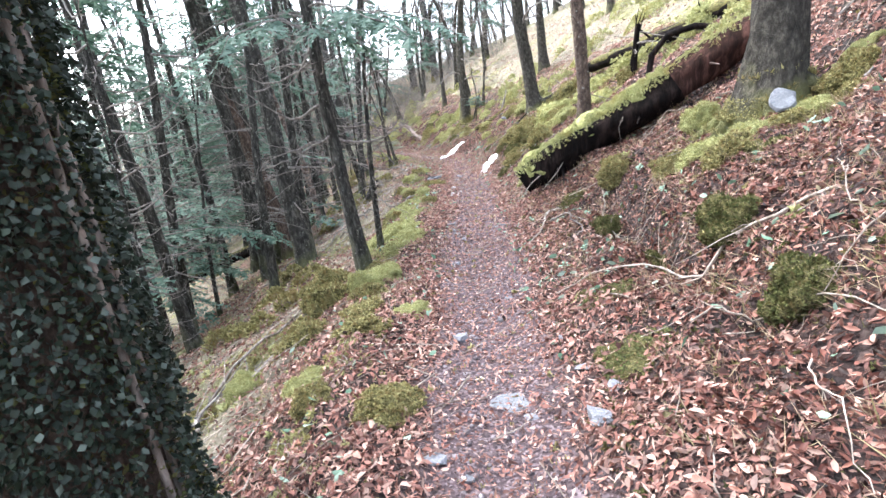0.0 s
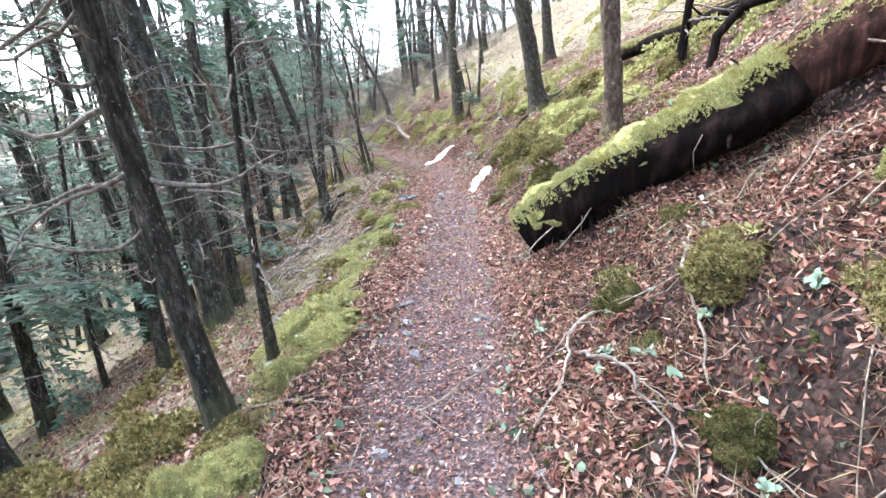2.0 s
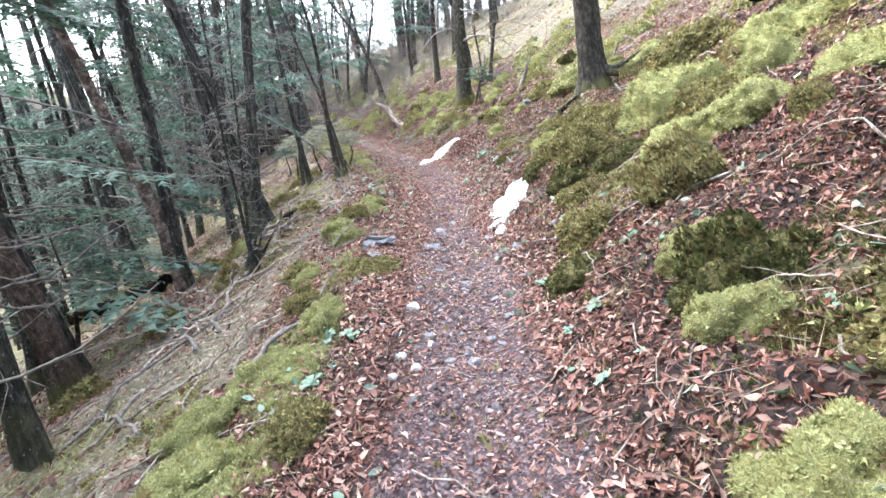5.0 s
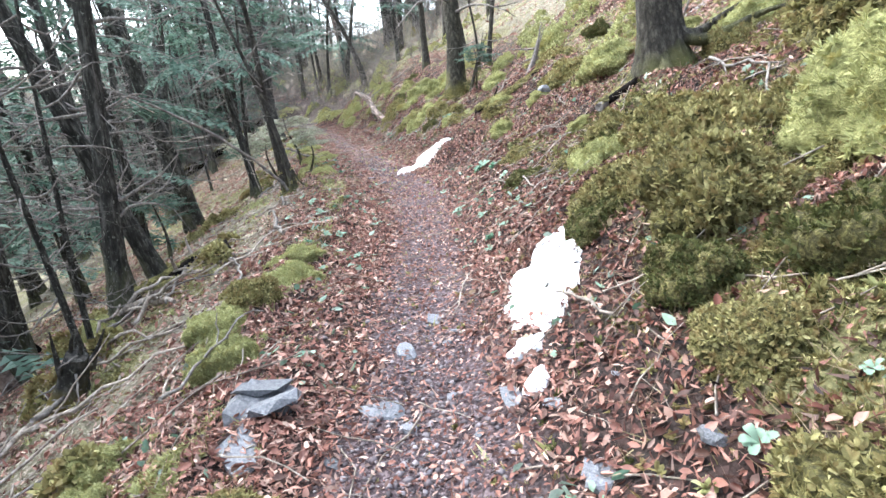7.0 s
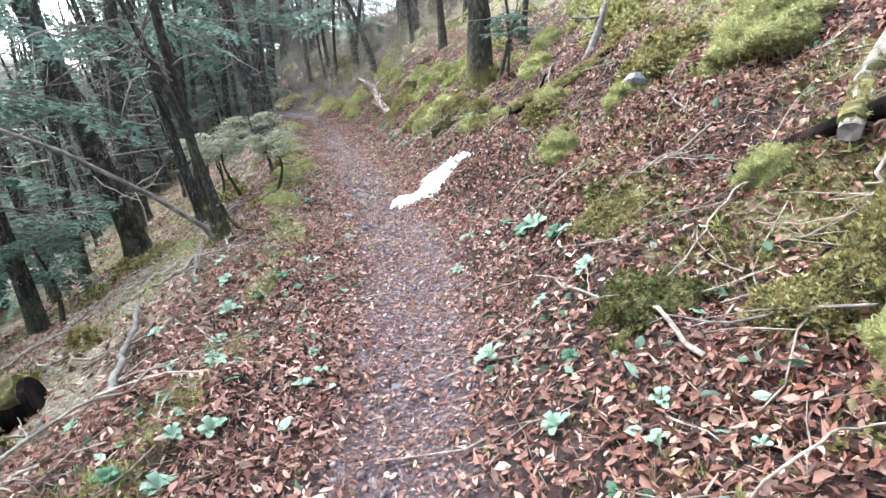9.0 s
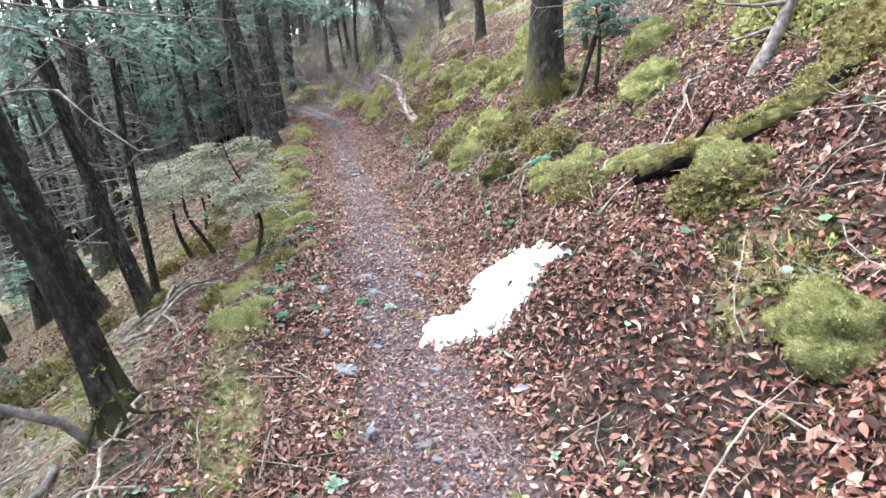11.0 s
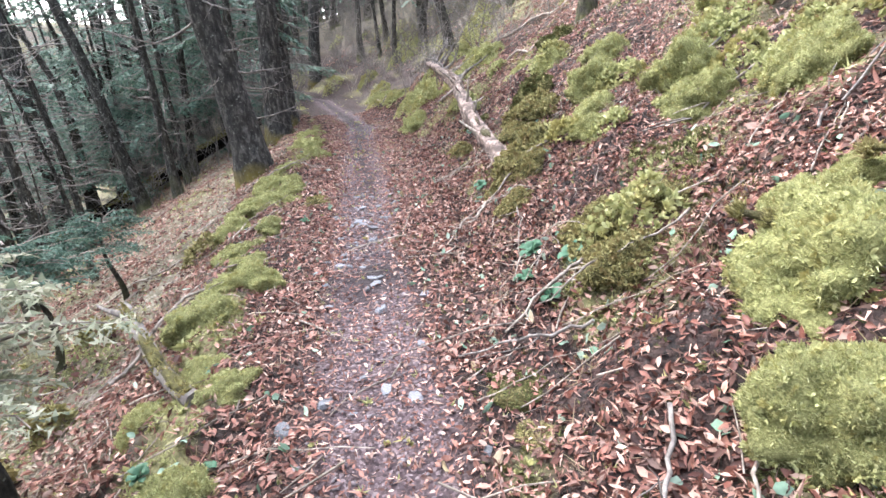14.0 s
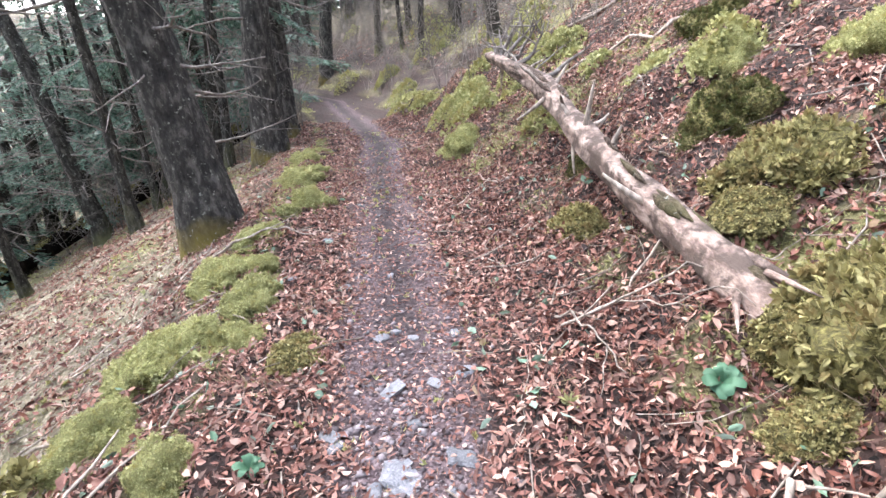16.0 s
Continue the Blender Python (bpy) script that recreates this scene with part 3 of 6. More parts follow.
def broadleaf(seed, r, h, bark, label, limbs=11, reach=2.6):
    g = np.random.default_rng(seed)
    root = tagged(new("bare_tree"), label, "tree", group="bare trees on the bank")
    P, R = stem_points(h, r, seed, 0.5)
    part("trunk", Shape().add(*tube(P, R, 10, 0.1, seed)), bark, root)
    sh = Shape()
    tips = bare_branches(sh, P, R, g, limbs, 1.6, h * 0.95, reach, r * 0.22, -0.25, 6)
    for q in tips:
        for _ in range(4):
            k = g.integers(3, 7)
            v = (q[-1] - q[0]) * g.uniform(0.15, 0.35) + g.normal(0, 0.35, 3) + np.array([0, 0, 0.25])
            w = bend(q[k], q[k] + v, -0.08, 0.02, 5, g)
            sh.add(*tube(w, np.linspace(0.008, 0.003, 5), 3, caps=False))
    tagged(part("branchwork", sh, TWIG_DARK, root), kind="stuff")
    return root


KIT = {}


def tree_pose(x, y, r_scale, z_scale, lean=(0, 0), turn=0.0):
    return Matrix.LocRotScale(at_ground(x, y, -0.02), Euler((radians(lean[0]), radians(lean[1]), radians(turn))), (r_scale, r_scale, z_scale))


def plant_tree(kind, x, y, r, lean=(0, 0), turn=0.0, tall=1.0):
    """kind: (maker, base radius). The first is built, the rest are copies."""
    make, base = TREES[kind]
    m = tree_pose(x, y, r / base, tall, lean, turn)
    if kind not in KIT:
        KIT[kind] = make()
        KIT[kind].matrix_basis = m
        return KIT[kind]
    return copy_thing(KIT[kind], m)


TREES = {
    "pole": (lambda: conifer(11, 0.12, 11, 5.5, 5, 28, BARK, "slim dark conifer with dead lower twigs on the slope"), 0.12),
    "thick": (lambda: conifer(12, 0.17, 12, 4.6, 9, 24, BARK, "tall conifer with mossy grey-brown bark on the slope"), 0.17),
    "green": (lambda: conifer(13, 0.11, 8, 1.5, 36, 10, BARK, "young conifer with drooping green boughs on the slope"), 0.11),
    "dead": (lambda: conifer(14, 0.07, 8, 8, 0, 34, BARK, "thin dead conifer pole with brittle bare twigs"), 0.07),
    "edge": (lambda: conifer(15, 0.14, 11, 2.6, 24, 22, BARK, "conifer with ragged green boughs above a bare trunk"), 0.14),
    "dark": (lambda: conifer(16, 0.24, 12, 3.0, 16, 20, BARK_DARK, "big dark scaly-barked conifer beside the path"), 0.24),
    "bare": (lambda: broadleaf(21, 0.13, 9, BARK_GREY, "bare grey leafless tree on the wooded bank"), 0.13),
    "bare2": (lambda: broadleaf(22, 0.10, 8, BARK_GREY, "slender leafless tree with fine twigs on the bank", 12, 2.2), 0.10),
}

# trees that stand at known spots: kind, x, y, radius, lean about x and y, turn, height factor
STANDING = [
    ("edge", -0.27, 4.85, 0.075, (0, -4), 20, 0.9), ("dead", -0.16, 5.45, 0.035, (0, -2), 90, 0.6),
    ("pole", -3.0, 6.3, 0.09, (0, -3), 45, 1.0), ("pole", -3.7, 7.5, 0.11, (0, -4), 145, 1.0), ("dead", -2.9, 5.3, 0.06, (0, -5), 245, 0.9), ("pole", -3.4, 4.6, 0.07, (0, -6), 25, 0.9),
    ("thick", -1.9, 8.3, 0.17, (0, 0), 0, 1.0), ("pole", -2.12, 9.4, 0.12, (0, 1), 130, 1.0),
    ("pole", -2.3, 7.6, 0.10, (0, -2), 200, 0.95), ("pole", -2.65, 12.9, 0.11, (0, 1), 80, 1.0),
    ("dead", -1.3, 12.0, 0.05, (0, -2), 30, 0.9), ("dead", -1.42, 12.2, 0.045, (0, -5), 150, 0.8),
    ("edge", -3.1, 13.5, 0.13, (0, 0), 260, 1.0), ("thick", -6.9, 12.8, 0.18, (0, -2), 110, 1.0),
    ("thick", -1.54, 13.5, 0.085, (0, -10), 40, 0.9), ("pole", -2.5, 14.4, 0.09, (0, -4), 310, 1.0),
    ("thick", -1.5, 12.75, 0.08, (0, -4), 220, 0.95), ("edge", -2.05, 17.8, 0.13, (0, -3), 10, 1.0),
    ("thick", -4.1, 19.4, 0.19, (0, -3), 75, 1.0), ("pole", -6.4, 20.9, 0.14, (0, -3), 190, 1.0),
    ("pole", -2.4, 18.4, 0.05, (0, -3), 190, 0.7), ("dark", -3.78, 25.1, 0.24, (0, -5), 0, 1.0),
    ("dark", -5.0, 28.6, 0.24, (0, -3), 140, 1.1), ("dark", -5.35, 29.9, 0.22, (0, -2), 250, 1.0),
    ("pole", -7.2, 28.0, 0.13, (0, -4), 100, 1.0), ("thick", -9.2, 29.3, 0.17, (0, -6), 20, 1.0),
    ("pole", -9.15, 27.5, 0.11, (0, -3), 60, 1.0), ("pole", -7.75, 25.1, 0.12, (0, -6), 300, 1.0),
    ("thick", -3.3, 11.3, 0.17, (0, -4), 85, 1.0), ("pole", -4.3, 10.6, 0.13, (0, 0), 333, 1.0),
    ("green", -4.2, 6.6, 0.10, (0, -3), 15, 1.0), ("green", -5.2, 9.2, 0.11, (0, 0), 215, 1.0),
    ("dead", -1.75, 3.7, 0.05, (0, -4), 70, 0.8), ("edge", -6.3, 16.5, 0.16, (0, -2), 170, 1.0),
    ("bare", 4.4, 17.9, 0.17, (0, -9), 20, 1.0), ("bare2", 2.1, 24.5, 0.12, (0, -4), 0, 1.0), ("bare2", 1.0, 27.0, 0.10, (0, 2), 80, 1.0),
]
for kind, x, y, r, lean, turn, tall in STANDING:
    plant_tree(kind, x, y, r, (lean[0], lean[1] - (2.5 if x < -1 and y < 24 else 0)), turn, tall)


def fill_forest():
    g = np.random.default_rng(31)
    spots = [(s[1], s[2]) for s in STANDING]

    def clear(x, y, gap):
        return all((x - a) ** 2 + (y - b) ** 2 > gap * gap for a, b in spots)

    def sow(count, box, kinds, gap, inside):
        made = 0
        for _ in range(count * 30):
            if made >= count:
                return
            x, y = g.uniform(box[0], box[1]), g.uniform(box[2], box[3])
            if inside(x - way(y)) and clear(x, y, gap):
                spots.append((x, y))
                k = kinds[g.integers(len(kinds))]
                plant_tree(k, x, y, TREES[k][1] * g.uniform(0.7, 1.25), (g.normal(0, 2.5), g.normal(-3.5, 3)), g.uniform(0, 360), g.uniform(0.8, 1.15))
                made += 1

    sow(52, (-13, -2, 1, 24), ["pole", "thick", "green", "edge", "pole", "dead"], 0.85, lambda d: -14 < d < -3.6)
    sow(56, (-30, -8, 2, 46), ["green", "thick", "pole", "edge"], 1.4, lambda d: d < -9)
    sow(44, (-32, -4, 30, 66), ["edge", "thick", "green", "dark", "bare"], 1.3, lambda d: -22 < d < -1.6)
    sow(30, (-16, 14, 27, 44), ["bare2", "bare", "edge"], 1.3, lambda d: 2.6 < d < 14)
    sow(40, (-40, 14, 44, 85), ["edge", "green", "bare", "bare2"], 1.5, lambda d: abs(d) > 1.5)
    sow(46, (2, 26, 15, 50), ["bare", "bare2", "bare2"], 1.6, lambda d: 4.5 < d < 30)
    sow(26, (-16, -5, 29, 46), ["green", "edge", "edge", "dark", "pole"], 1.0, lambda d: -10 < d < -2.6)
    sow(26, (-16, -4, 18, 40), ["pole", "dead", "thick"], 0.9, lambda d: -14 < d < -4.5)
    sow(36, (-90, -55, 5, 110), ["bare", "edge", "bare2"], 3.0, lambda d: d < -46)
    sow(56, (-30, 4, 35, 60), ["green", "edge", "dark", "bare2", "bare"], 1.0, lambda d: -9 < d < 12 and abs(d) > 1.3)
    sow(16, (5, 18, -6, 15), ["bare", "bare2"], 2.0, lambda d: d > 6.5)
    sow(12, (-14, 16, -30, -4), ["pole", "edge", "bare", "thick"], 2.0, lambda d: abs(d) > 2.5)


fill_forest()


def far_wood(count, seed, d0, d1, y0, y1, mat, label, tall=(6, 11)):
    """Conifers too far off to tell apart: a slim stem and tiers of drooping boughs each."""
    g = np.random.default_rng(seed)
    sh = Shape()
    y = g.uniform(y0, y1, count)
    x = way(y) + g.uniform(d0, d1, count)
    z = height(x, y)
    for i in range(count):
        h, n = g.uniform(*tall), 150
        u = g.random(n) ** 1.2
        a = g.uniform(0, 6.28, n)
        L = (0.25 + 1.7 * (1 - u)) * g.uniform(0.5, 1.15, n)
        base = np.c_[np.full(n, x[i]), np.full(n, y[i]), z[i] + h * (0.12 + 0.88 * u)]
        out = np.c_[np.cos(a), np.sin(a), g.normal(-0.3, 0.15, n)]
        side = np.c_[-np.sin(a), np.cos(a), np.zeros(n)] * (0.2 + 0.15 * L)[:, None]
        V = np.stack([base, base + out * (L * 0.6)[:, None] + side, base + out * L[:, None], base + out * (L * 0.55)[:, None] - side - [0, 0, 0.1]], 1).reshape(-1, 3)
        k = np.arange(n)[:, None] * 4
        sh.add(V, np.concatenate([k + [0, 1, 2], k + [0, 2, 3]]))
    tagged(new("far_woods", sh.mesh("far_woods", mat)), label, "trees", kind="stuff")


far_wood(360, 501, -95, -24, -15, 62, NEEDLES, "dense dark conifer wood on the far side of the valley")
far_wood(44, 502, -26, -9, 44, 95, NEEDLES, "dense dark conifer wood beyond the bend")
far_wood(46, 504, -27, -14, -2, 24, NEEDLES, "tall dark conifers deep in the wood below the path", (8, 14))
far_wood(70, 503, 2.5, 16, 52, 90, NEEDLES, "conifers on the skyline beyond the bend")


# ---- single trees with character ----
def root_flare(shape, r, count, g, spread_r=0.9, thick=0.09, slope=(0, 0)):
    for i in range(count):
        a = 2 * np.pi * (i + g.uniform(-0.3, 0.3)) / count
        L = spread_r * g.uniform(0.6, 1.2)
        d = np.array([np.cos(a), np.sin(a)])
        s = np.linspace(0, 1, 8)
        wig = 0.12 * np.sin(s * 5 + g.uniform(0, 6)) * s
        xy = d[None] * (r * 0.6 + L * s)[:, None] + np.c_[-d[1] * wig, d[0] * wig]
        z = 0.34 * np.exp(-s * 4) + xy @ np.array(slope) - 0.02
        shape.add(*tube(np.c_[xy, z], thick * (1.25 - s), 7, 0.15, i))


def rooted_tree(name, x, y, r, h, lean, bark, label, seed, roots=7, spread_r=0.8, limbs=10, moss=1600):
    g = np.random.default_rng(seed)
    root = tagged(new(name), label, "tree", group="bare trees on the bank")
    root.matrix_basis = Matrix.LocRotScale(at_ground(x, y), Euler((radians(lean[0]), radians(lean[1]), 0)), None)
    P, R = stem_points(h, r, seed, 0.35, 30)
    part("trunk", Shape().add(*tube(P, R, 18, 0.16, seed)), bark, root)
    e = 0.5
    slope = (float(height(x + e, y) - height(x - e, y)) / (2 * e), float(height(x, y + e) - height(x, y - e)) / (2 * e))
    sh = Shape()
    root_flare(sh, r, roots, g, spread_r, r * 0.27, slope)
    V = np.concatenate(sh.V)
    part("root_flare", sh, bark, root)
    pick = V[g.integers(len(V), size=moss)] + g.normal(0, 0.012, (moss, 3))
    up = np.tile([0, 0, 1.0], (moss, 1)) + np.c_[pick[:, :2] * 1.0, np.zeros(moss)]
    fr = Shape().add(*tufts(pick[: moss // 5], up[: moss // 5], g.uniform(0.03, 0.055, moss // 5), g.uniform(0.007, 0.011, moss // 5), g, 8, 0.7))
    a, z = g.uniform(0, 6.28, moss), g.uniform(0, 1, moss) ** 2.0 * 0.14
    rr = r * (1 + 0.55 * np.exp(-z / 0.22)) * 1.02
    k = moss // 4
    a, z, rr = a[:k], z[:k], rr[:k]
    fr.add(*needles(np.c_[np.cos(a) * rr, np.sin(a) * rr, z], np.c_[np.cos(a), np.sin(a), 0.3 + 0 * a], g.uniform(0.01, 0.028, k), g.uniform(0.006, 0.011, k), g))
    tagged(part("moss_coat", fr, MOSS, root, "yellow-green moss on the roots"), kind="stuff")
    for _ in range(limbs):
        one = Shape()
        bare_branches(one, P, R, g, 1, 1.3, h * 0.9, 2.2, r * 0.16, -0.2, 7, 5)
        part("branch", one, TWIG_DARK, root)
    return root


rooted_tree("old_bank_tree", 3.17, 3.88, 0.205, 9, (0, 2), BARK_GREY, "stout grey tree with mossy spreading roots on the bank", 41, 8, 0.6, 8, 9000)
rooted_tree("leaning_tree", 3.15, 13.45, 0.19, 9, (0, -9), BARK_GREY, "leaning dark tree with exposed gnarled roots on the bank", 42, 7, 0.8, 9, 900)
rooted_tree("mossy_tree", 1.66, 19.95, 0.19, 9, (0, 1), BARK_MOSSY, "mossy broad-based tree beside the path with roots", 43, 7, 0.7, 10, 8000)
rooted_tree("twisted_tree", -1.02, 16.1, 0.055, 5, (0, -4), BARK_GREY, "thin gnarled leafless tree at the path edge", 44, 4, 0.3, 12, 500)
rooted_tree("twisted_tree", -0.8, 15.8, 0.045, 3.5, (-8, -9), BARK_GREY, "thin crooked leafless stem at the path edge", 45, 3, 0.3, 9, 300)


def ivy_tree(x, y):
    g = np.random.default_rng(51)
    root = tagged(new("ivy_clad_tree"), "thick trunk clad in dark ivy and moss beside the path", "tree")
    root.matrix_basis = Matrix.LocRotScale(at_ground(x, y), Euler((0, radians(-3), 0)), None)
    P, R = stem_points(9, 0.27, 51, 0.15, 30)
    part("trunk", Shape().add(*tube(P, R, 20, 0.12, 51)), BARK_RED, root)
    n = 40000
    z = g.uniform(-0.1, 3.4, n)
    a = g.uniform(0, 6.28, n)
    keep = vnoise(a * 1.5, z * 1.6, 3) > 0.22
    z, a = z[keep], a[keep]
    n = len(z)
    c = np.c_[np.interp(z, P[:, 2], P[:, 0]), np.interp(z, P[:, 2], P[:, 1])]
    rr = 0.27 * (1 - 0.05 * z) * (1 + 0.5 * np.exp(-np.clip(z, 0, None) / 0.22)) + g.uniform(0.0, 0.07, n)
    B = np.c_[c[:, 0] + np.cos(a) * rr, c[:, 1] + np.sin(a) * rr, z]
    N = np.c_[np.cos(a) * 0.5, np.sin(a) * 0.5, -0.8 + 0 * a]
    tagged(part("ivy", Shape().add(*blades(B, N, g.uniform(0.016, 0.034, n), g.uniform(0.013, 0.028, n), g, 0.75)), IVY, root, "glossy dark ivy leaves"), kind="stuff")
    m = 2500
    z, a = g.uniform(0, 3, m), g.normal(0.2, 0.7, m)
    rr = 0.27 * (1 - 0.05 * z) * (1 + 0.5 * np.exp(-z / 0.22)) + 0.01
    c = np.c_[np.interp(z, P[:, 2], P[:, 0]), np.interp(z, P[:, 2], P[:, 1])]
    B = np.c_[c[:, 0] + np.cos(a) * rr, c[:, 1] + np.sin(a) * rr, z]
    tagged(part("moss_coat", Shape().add(*blades(B, np.c_[np.cos(a), np.sin(a), 0 * a], g.uniform(0.015, 0.035, m), g.uniform(0.01, 0.02, m), g)), MOSS_DARK, root), kind="stuff")
    for i in range(3):
        q = [[0.27 * np.cos(0.1 + i * 0.25 + 0.1 * math.sin(t * 3 + i)) * 1.06, 0.27 * np.sin(-0.2 + i * 0.25) * 1.06, t] for t in np.linspace(0, 3.5, 16)]
        part("ivy_stem", Shape().add(*tube(q, np.full(16, 0.012), 5)), TWIG, root)


ivy_tree(-0.55, 1.24)


def snag(x, y, r, h, lean, bark, label):
    """A dead stem with a splintered top."""
    seed = int(abs(x * 100) + y * 10)
    g = np.random.default_rng(seed)
    root = tagged(new("dead_snag"), label, "dead tree")
    root.matrix_basis = Matrix.LocRotScale(at_ground(x, y), Euler((radians(lean[0]), radians(lean[1]), 0)), None)
    P, R = stem_points(h, r, seed, 0.1, 16)
    R = R * 0 + r * (1 - 0.25 * np.linspace(0, 1, 16)) * (1 + 0.5 * np.exp(-np.clip(P[:, 2], 0, None) / 0.15))
    part("trunk", Shape().add(*tube(P, R, 12, 0.22, seed)), bark, root)
    for _ in range(5):
        top = P[-1] + g.normal(0, r * 0.4, 3) * [1, 1, 0]
        part("splinter", Shape().add(*tube(bend(top - [0, 0, 0.15], top + [g.normal(0, 0.04), g.normal(0, 0.04), g.uniform(0.1, 0.35)], 0, 0.01, 5, g), np.linspace(r * 0.3, 0.004, 5), 5)), bark, root)
    for _ in range(4):
        one = Shape()
        bare_branches(one, P, R, g, 1, 0.5 * min(h, 1), h, min(0.9, h), 0.012, 0.1, 3)
        part("branch", one, TWIG_DARK, root)


snag(2.95, 8.25, 0.10, 3.4, (0, 1), BARK_RED, "thin dead reddish trunk standing on the bank")
snag(4.0, 8.9, 0.05, 0.8, (5, 8), ROTTEN, "short dark broken stub on the bank")
snag(-2.65, 12.85, 0.085, 4.2, (0, -8), PALE_WOOD, "pale barkless dead trunk leaning over the slope")
snag(-3.0, 10.9, 0.15, 3.5, (0, -7), BARK_RED, "broken reddish dead trunk on the slope")
snag(2.42, 20.75, 0.06, 1.6, (0, 4), BARK_GREY, "mossy thin dead stem on the bank")
snag(2.2, 20.6, 0.03, 1.4, (2, -2), BARK_GREY, "thin mossy dead stem on the bank")
snag(1.9, 19.3, 0.03, 1.0, (0, 12), BARK_GREY, "short bent dead stem on the bank")
snag(-1.25, 11.7, 0.08, 0.35, (10, 25), BARK_DARK, "dark rotten stump leaning at the path edge")
snag(-3.4, 38.0, 0.17, 7.0, (-6, -8), PALE_WOOD, "tall pale barkless dead trunk at the far bend")
snag(2.75, 17.6, 0.04, 0.55, (0, 20), TWIG_DARK, "forked dead stub on the mossy bank")


# ---- fallen logs ----
def moss_on_tube(shape, P, R, g, n, spread_a=0.9, size=1.0, s_range=(0, 1)):
    s = g.uniform(s_range[0], s_range[1], n) * (len(P) - 1)
    i = np.minimum(s.astype(int), len(P) - 2)
    f = (s - i)[:, None]
    c = P[i] * (1 - f) + P[i + 1] * f
    rr = R[i] * (1 - f[:, 0]) + R[i + 1] * f[:, 0]
    t = P[i + 1] - P[i]
    t /= np.linalg.norm(t, axis=1)[:, None]
    side = np.cross(t, [0, 0, 1.0])
    side /= np.linalg.norm(side, axis=1)[:, None]
    up = np.cross(side, t)
    a = np.clip(g.normal(0, spread_a, n), -0.95, 0.95) + 0.12 * np.sin(s * 7)
    N = side * np.sin(a)[:, None] + up * np.cos(a)[:, None]
    lump = 0.98 + 0.3 * vnoise(s * 2.3, a * 2.5, 5)
    m = max(1, n // 4)
    on = c + N * (rr * lump)[:, None]
    shape.add(*tufts(on[:m], N[:m], g.uniform(0.014, 0.03, m) * size, g.uniform(0.004, 0.007, m) * size, g, 8, 0.9))


def fallen_log(name, label, pts, radii, material, seed, moss=0, moss_mat=None, stubs=0, spread_a=0.8, stub_mat=None, rough=0.16):
    g = np.random.default_rng(seed)
    root = tagged(new(name), label, "fallen log")
    base = Vector(pts[0])
    root.matrix_basis = Matrix.Translation(base)
    K = np.asarray(pts, float) - np.array(base)
    u = np.linspace(0, len(K) - 1, 26)
    P = np.c_[[np.interp(u, np.arange(len(K)), K[:, k]) for k in range(3)]].T
    R = np.interp(u, np.arange(len(K)), radii)
    P = P + np.c_[[0.012 * np.sin(u * 2.2 + seed), 0 * u, 0.01 * np.sin(u * 3.1)]].T
    part("body", Shape().add(*tube(P, R, 18, rough, seed, 5.0)), material, root)
    if moss:
        sh = Shape()
        lift = np.array([0, 0, 0.28]) * np.mean(R)
        part("moss_bed", Shape().add(*tube(P[1:-1] + lift, R[1:-1] * (0.86 + 0.12 * np.sin(u[1:-1] * 9)), 16, 0.28, seed + 3, 9.0)), MOSS_BODY if moss < 9000 else MOSS_BED_PALE, root)
        moss_on_tube(sh, P, R * 1.04, g, moss, spread_a)
        tagged(part("moss_coat", sh, moss_mat, root, "thick yellow-green moss"), kind="stuff")
    for _ in range(stubs):
        k = g.integers(3, 24)
        d = g.normal(0, 1, 3) + [0, 0, 0.6]
        d /= np.linalg.norm(d)
        a = P[k] + d * R[k] * 0.7
        L = g.uniform(0.1, 0.32)
        part("branch_stub", Shape().add(*tube(bend(a, a + d * L, 0, 0.01, 5, g), np.linspace(0.022, 0.007, 5), 6)), stub_mat or material, root)
    return root, P, R


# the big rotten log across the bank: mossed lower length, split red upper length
big, P, R = fallen_log("rotten_log", "big rotten fallen log with moss on top, underside shade in its near-black colour", [(1.66, 6.32, 0.37), (2.5, 6.12, 0.86), (3.35, 5.9, 1.34)], [0.19, 0.22, 0.21], ROTTEN, 61, 34000, MOSS_BRIGHT, 3, 0.5)
g = np.random.default_rng(62)
up = Shape()
U = np.linspace(0, 1, 20)[:, None]
A, B = np.array([3.25, 5.93, 1.29]), np.array([6.9, 5.05, 3.42])
Pu = A + (B - A) * U - np.array(big.matrix_basis.translation)
up.add(*tube(Pu, np.linspace(0.19, 0.13, 20), 16, 0.22, 63, 4.0))
part("split_length", up, RED_WOOD, big, "bare split red-brown wood")
creep = Shape()
moss_on_tube(creep, Pu[:6], np.linspace(0.2, 0.18, 6), g, 5000, 0.4)
tagged(part("moss_coat", creep, MOSS_BRIGHT, big, "yellow-green moss creeping up the log"), kind="stuff")
for k in range(9):
    p = Pu[2 + 2 * k % 17] + [0, -0.15, 0.02]
    part("spike", Shape().add(*tube(bend(p, p + [g.normal(0, 0.05), -0.16, -0.05 + g.normal(0, 0.04)], 0, 0, 4, g), [0.014, 0.012, 0.008, 0.002], 5)), PALE_WOOD, big, "pale broken branch spike")
for k in (1, 3, 4, 8):
    p = P[1 + 2 * k] + [0, -0.17, 0.0]
    part("root_twig", Shape().add(*tube(bend(p, p + [g.normal(0.12, 0.25), -0.2, -0.3], 0.06, 0.09, 9, g), np.linspace(0.006, 0.002, 9), 5)), TWIG, big)

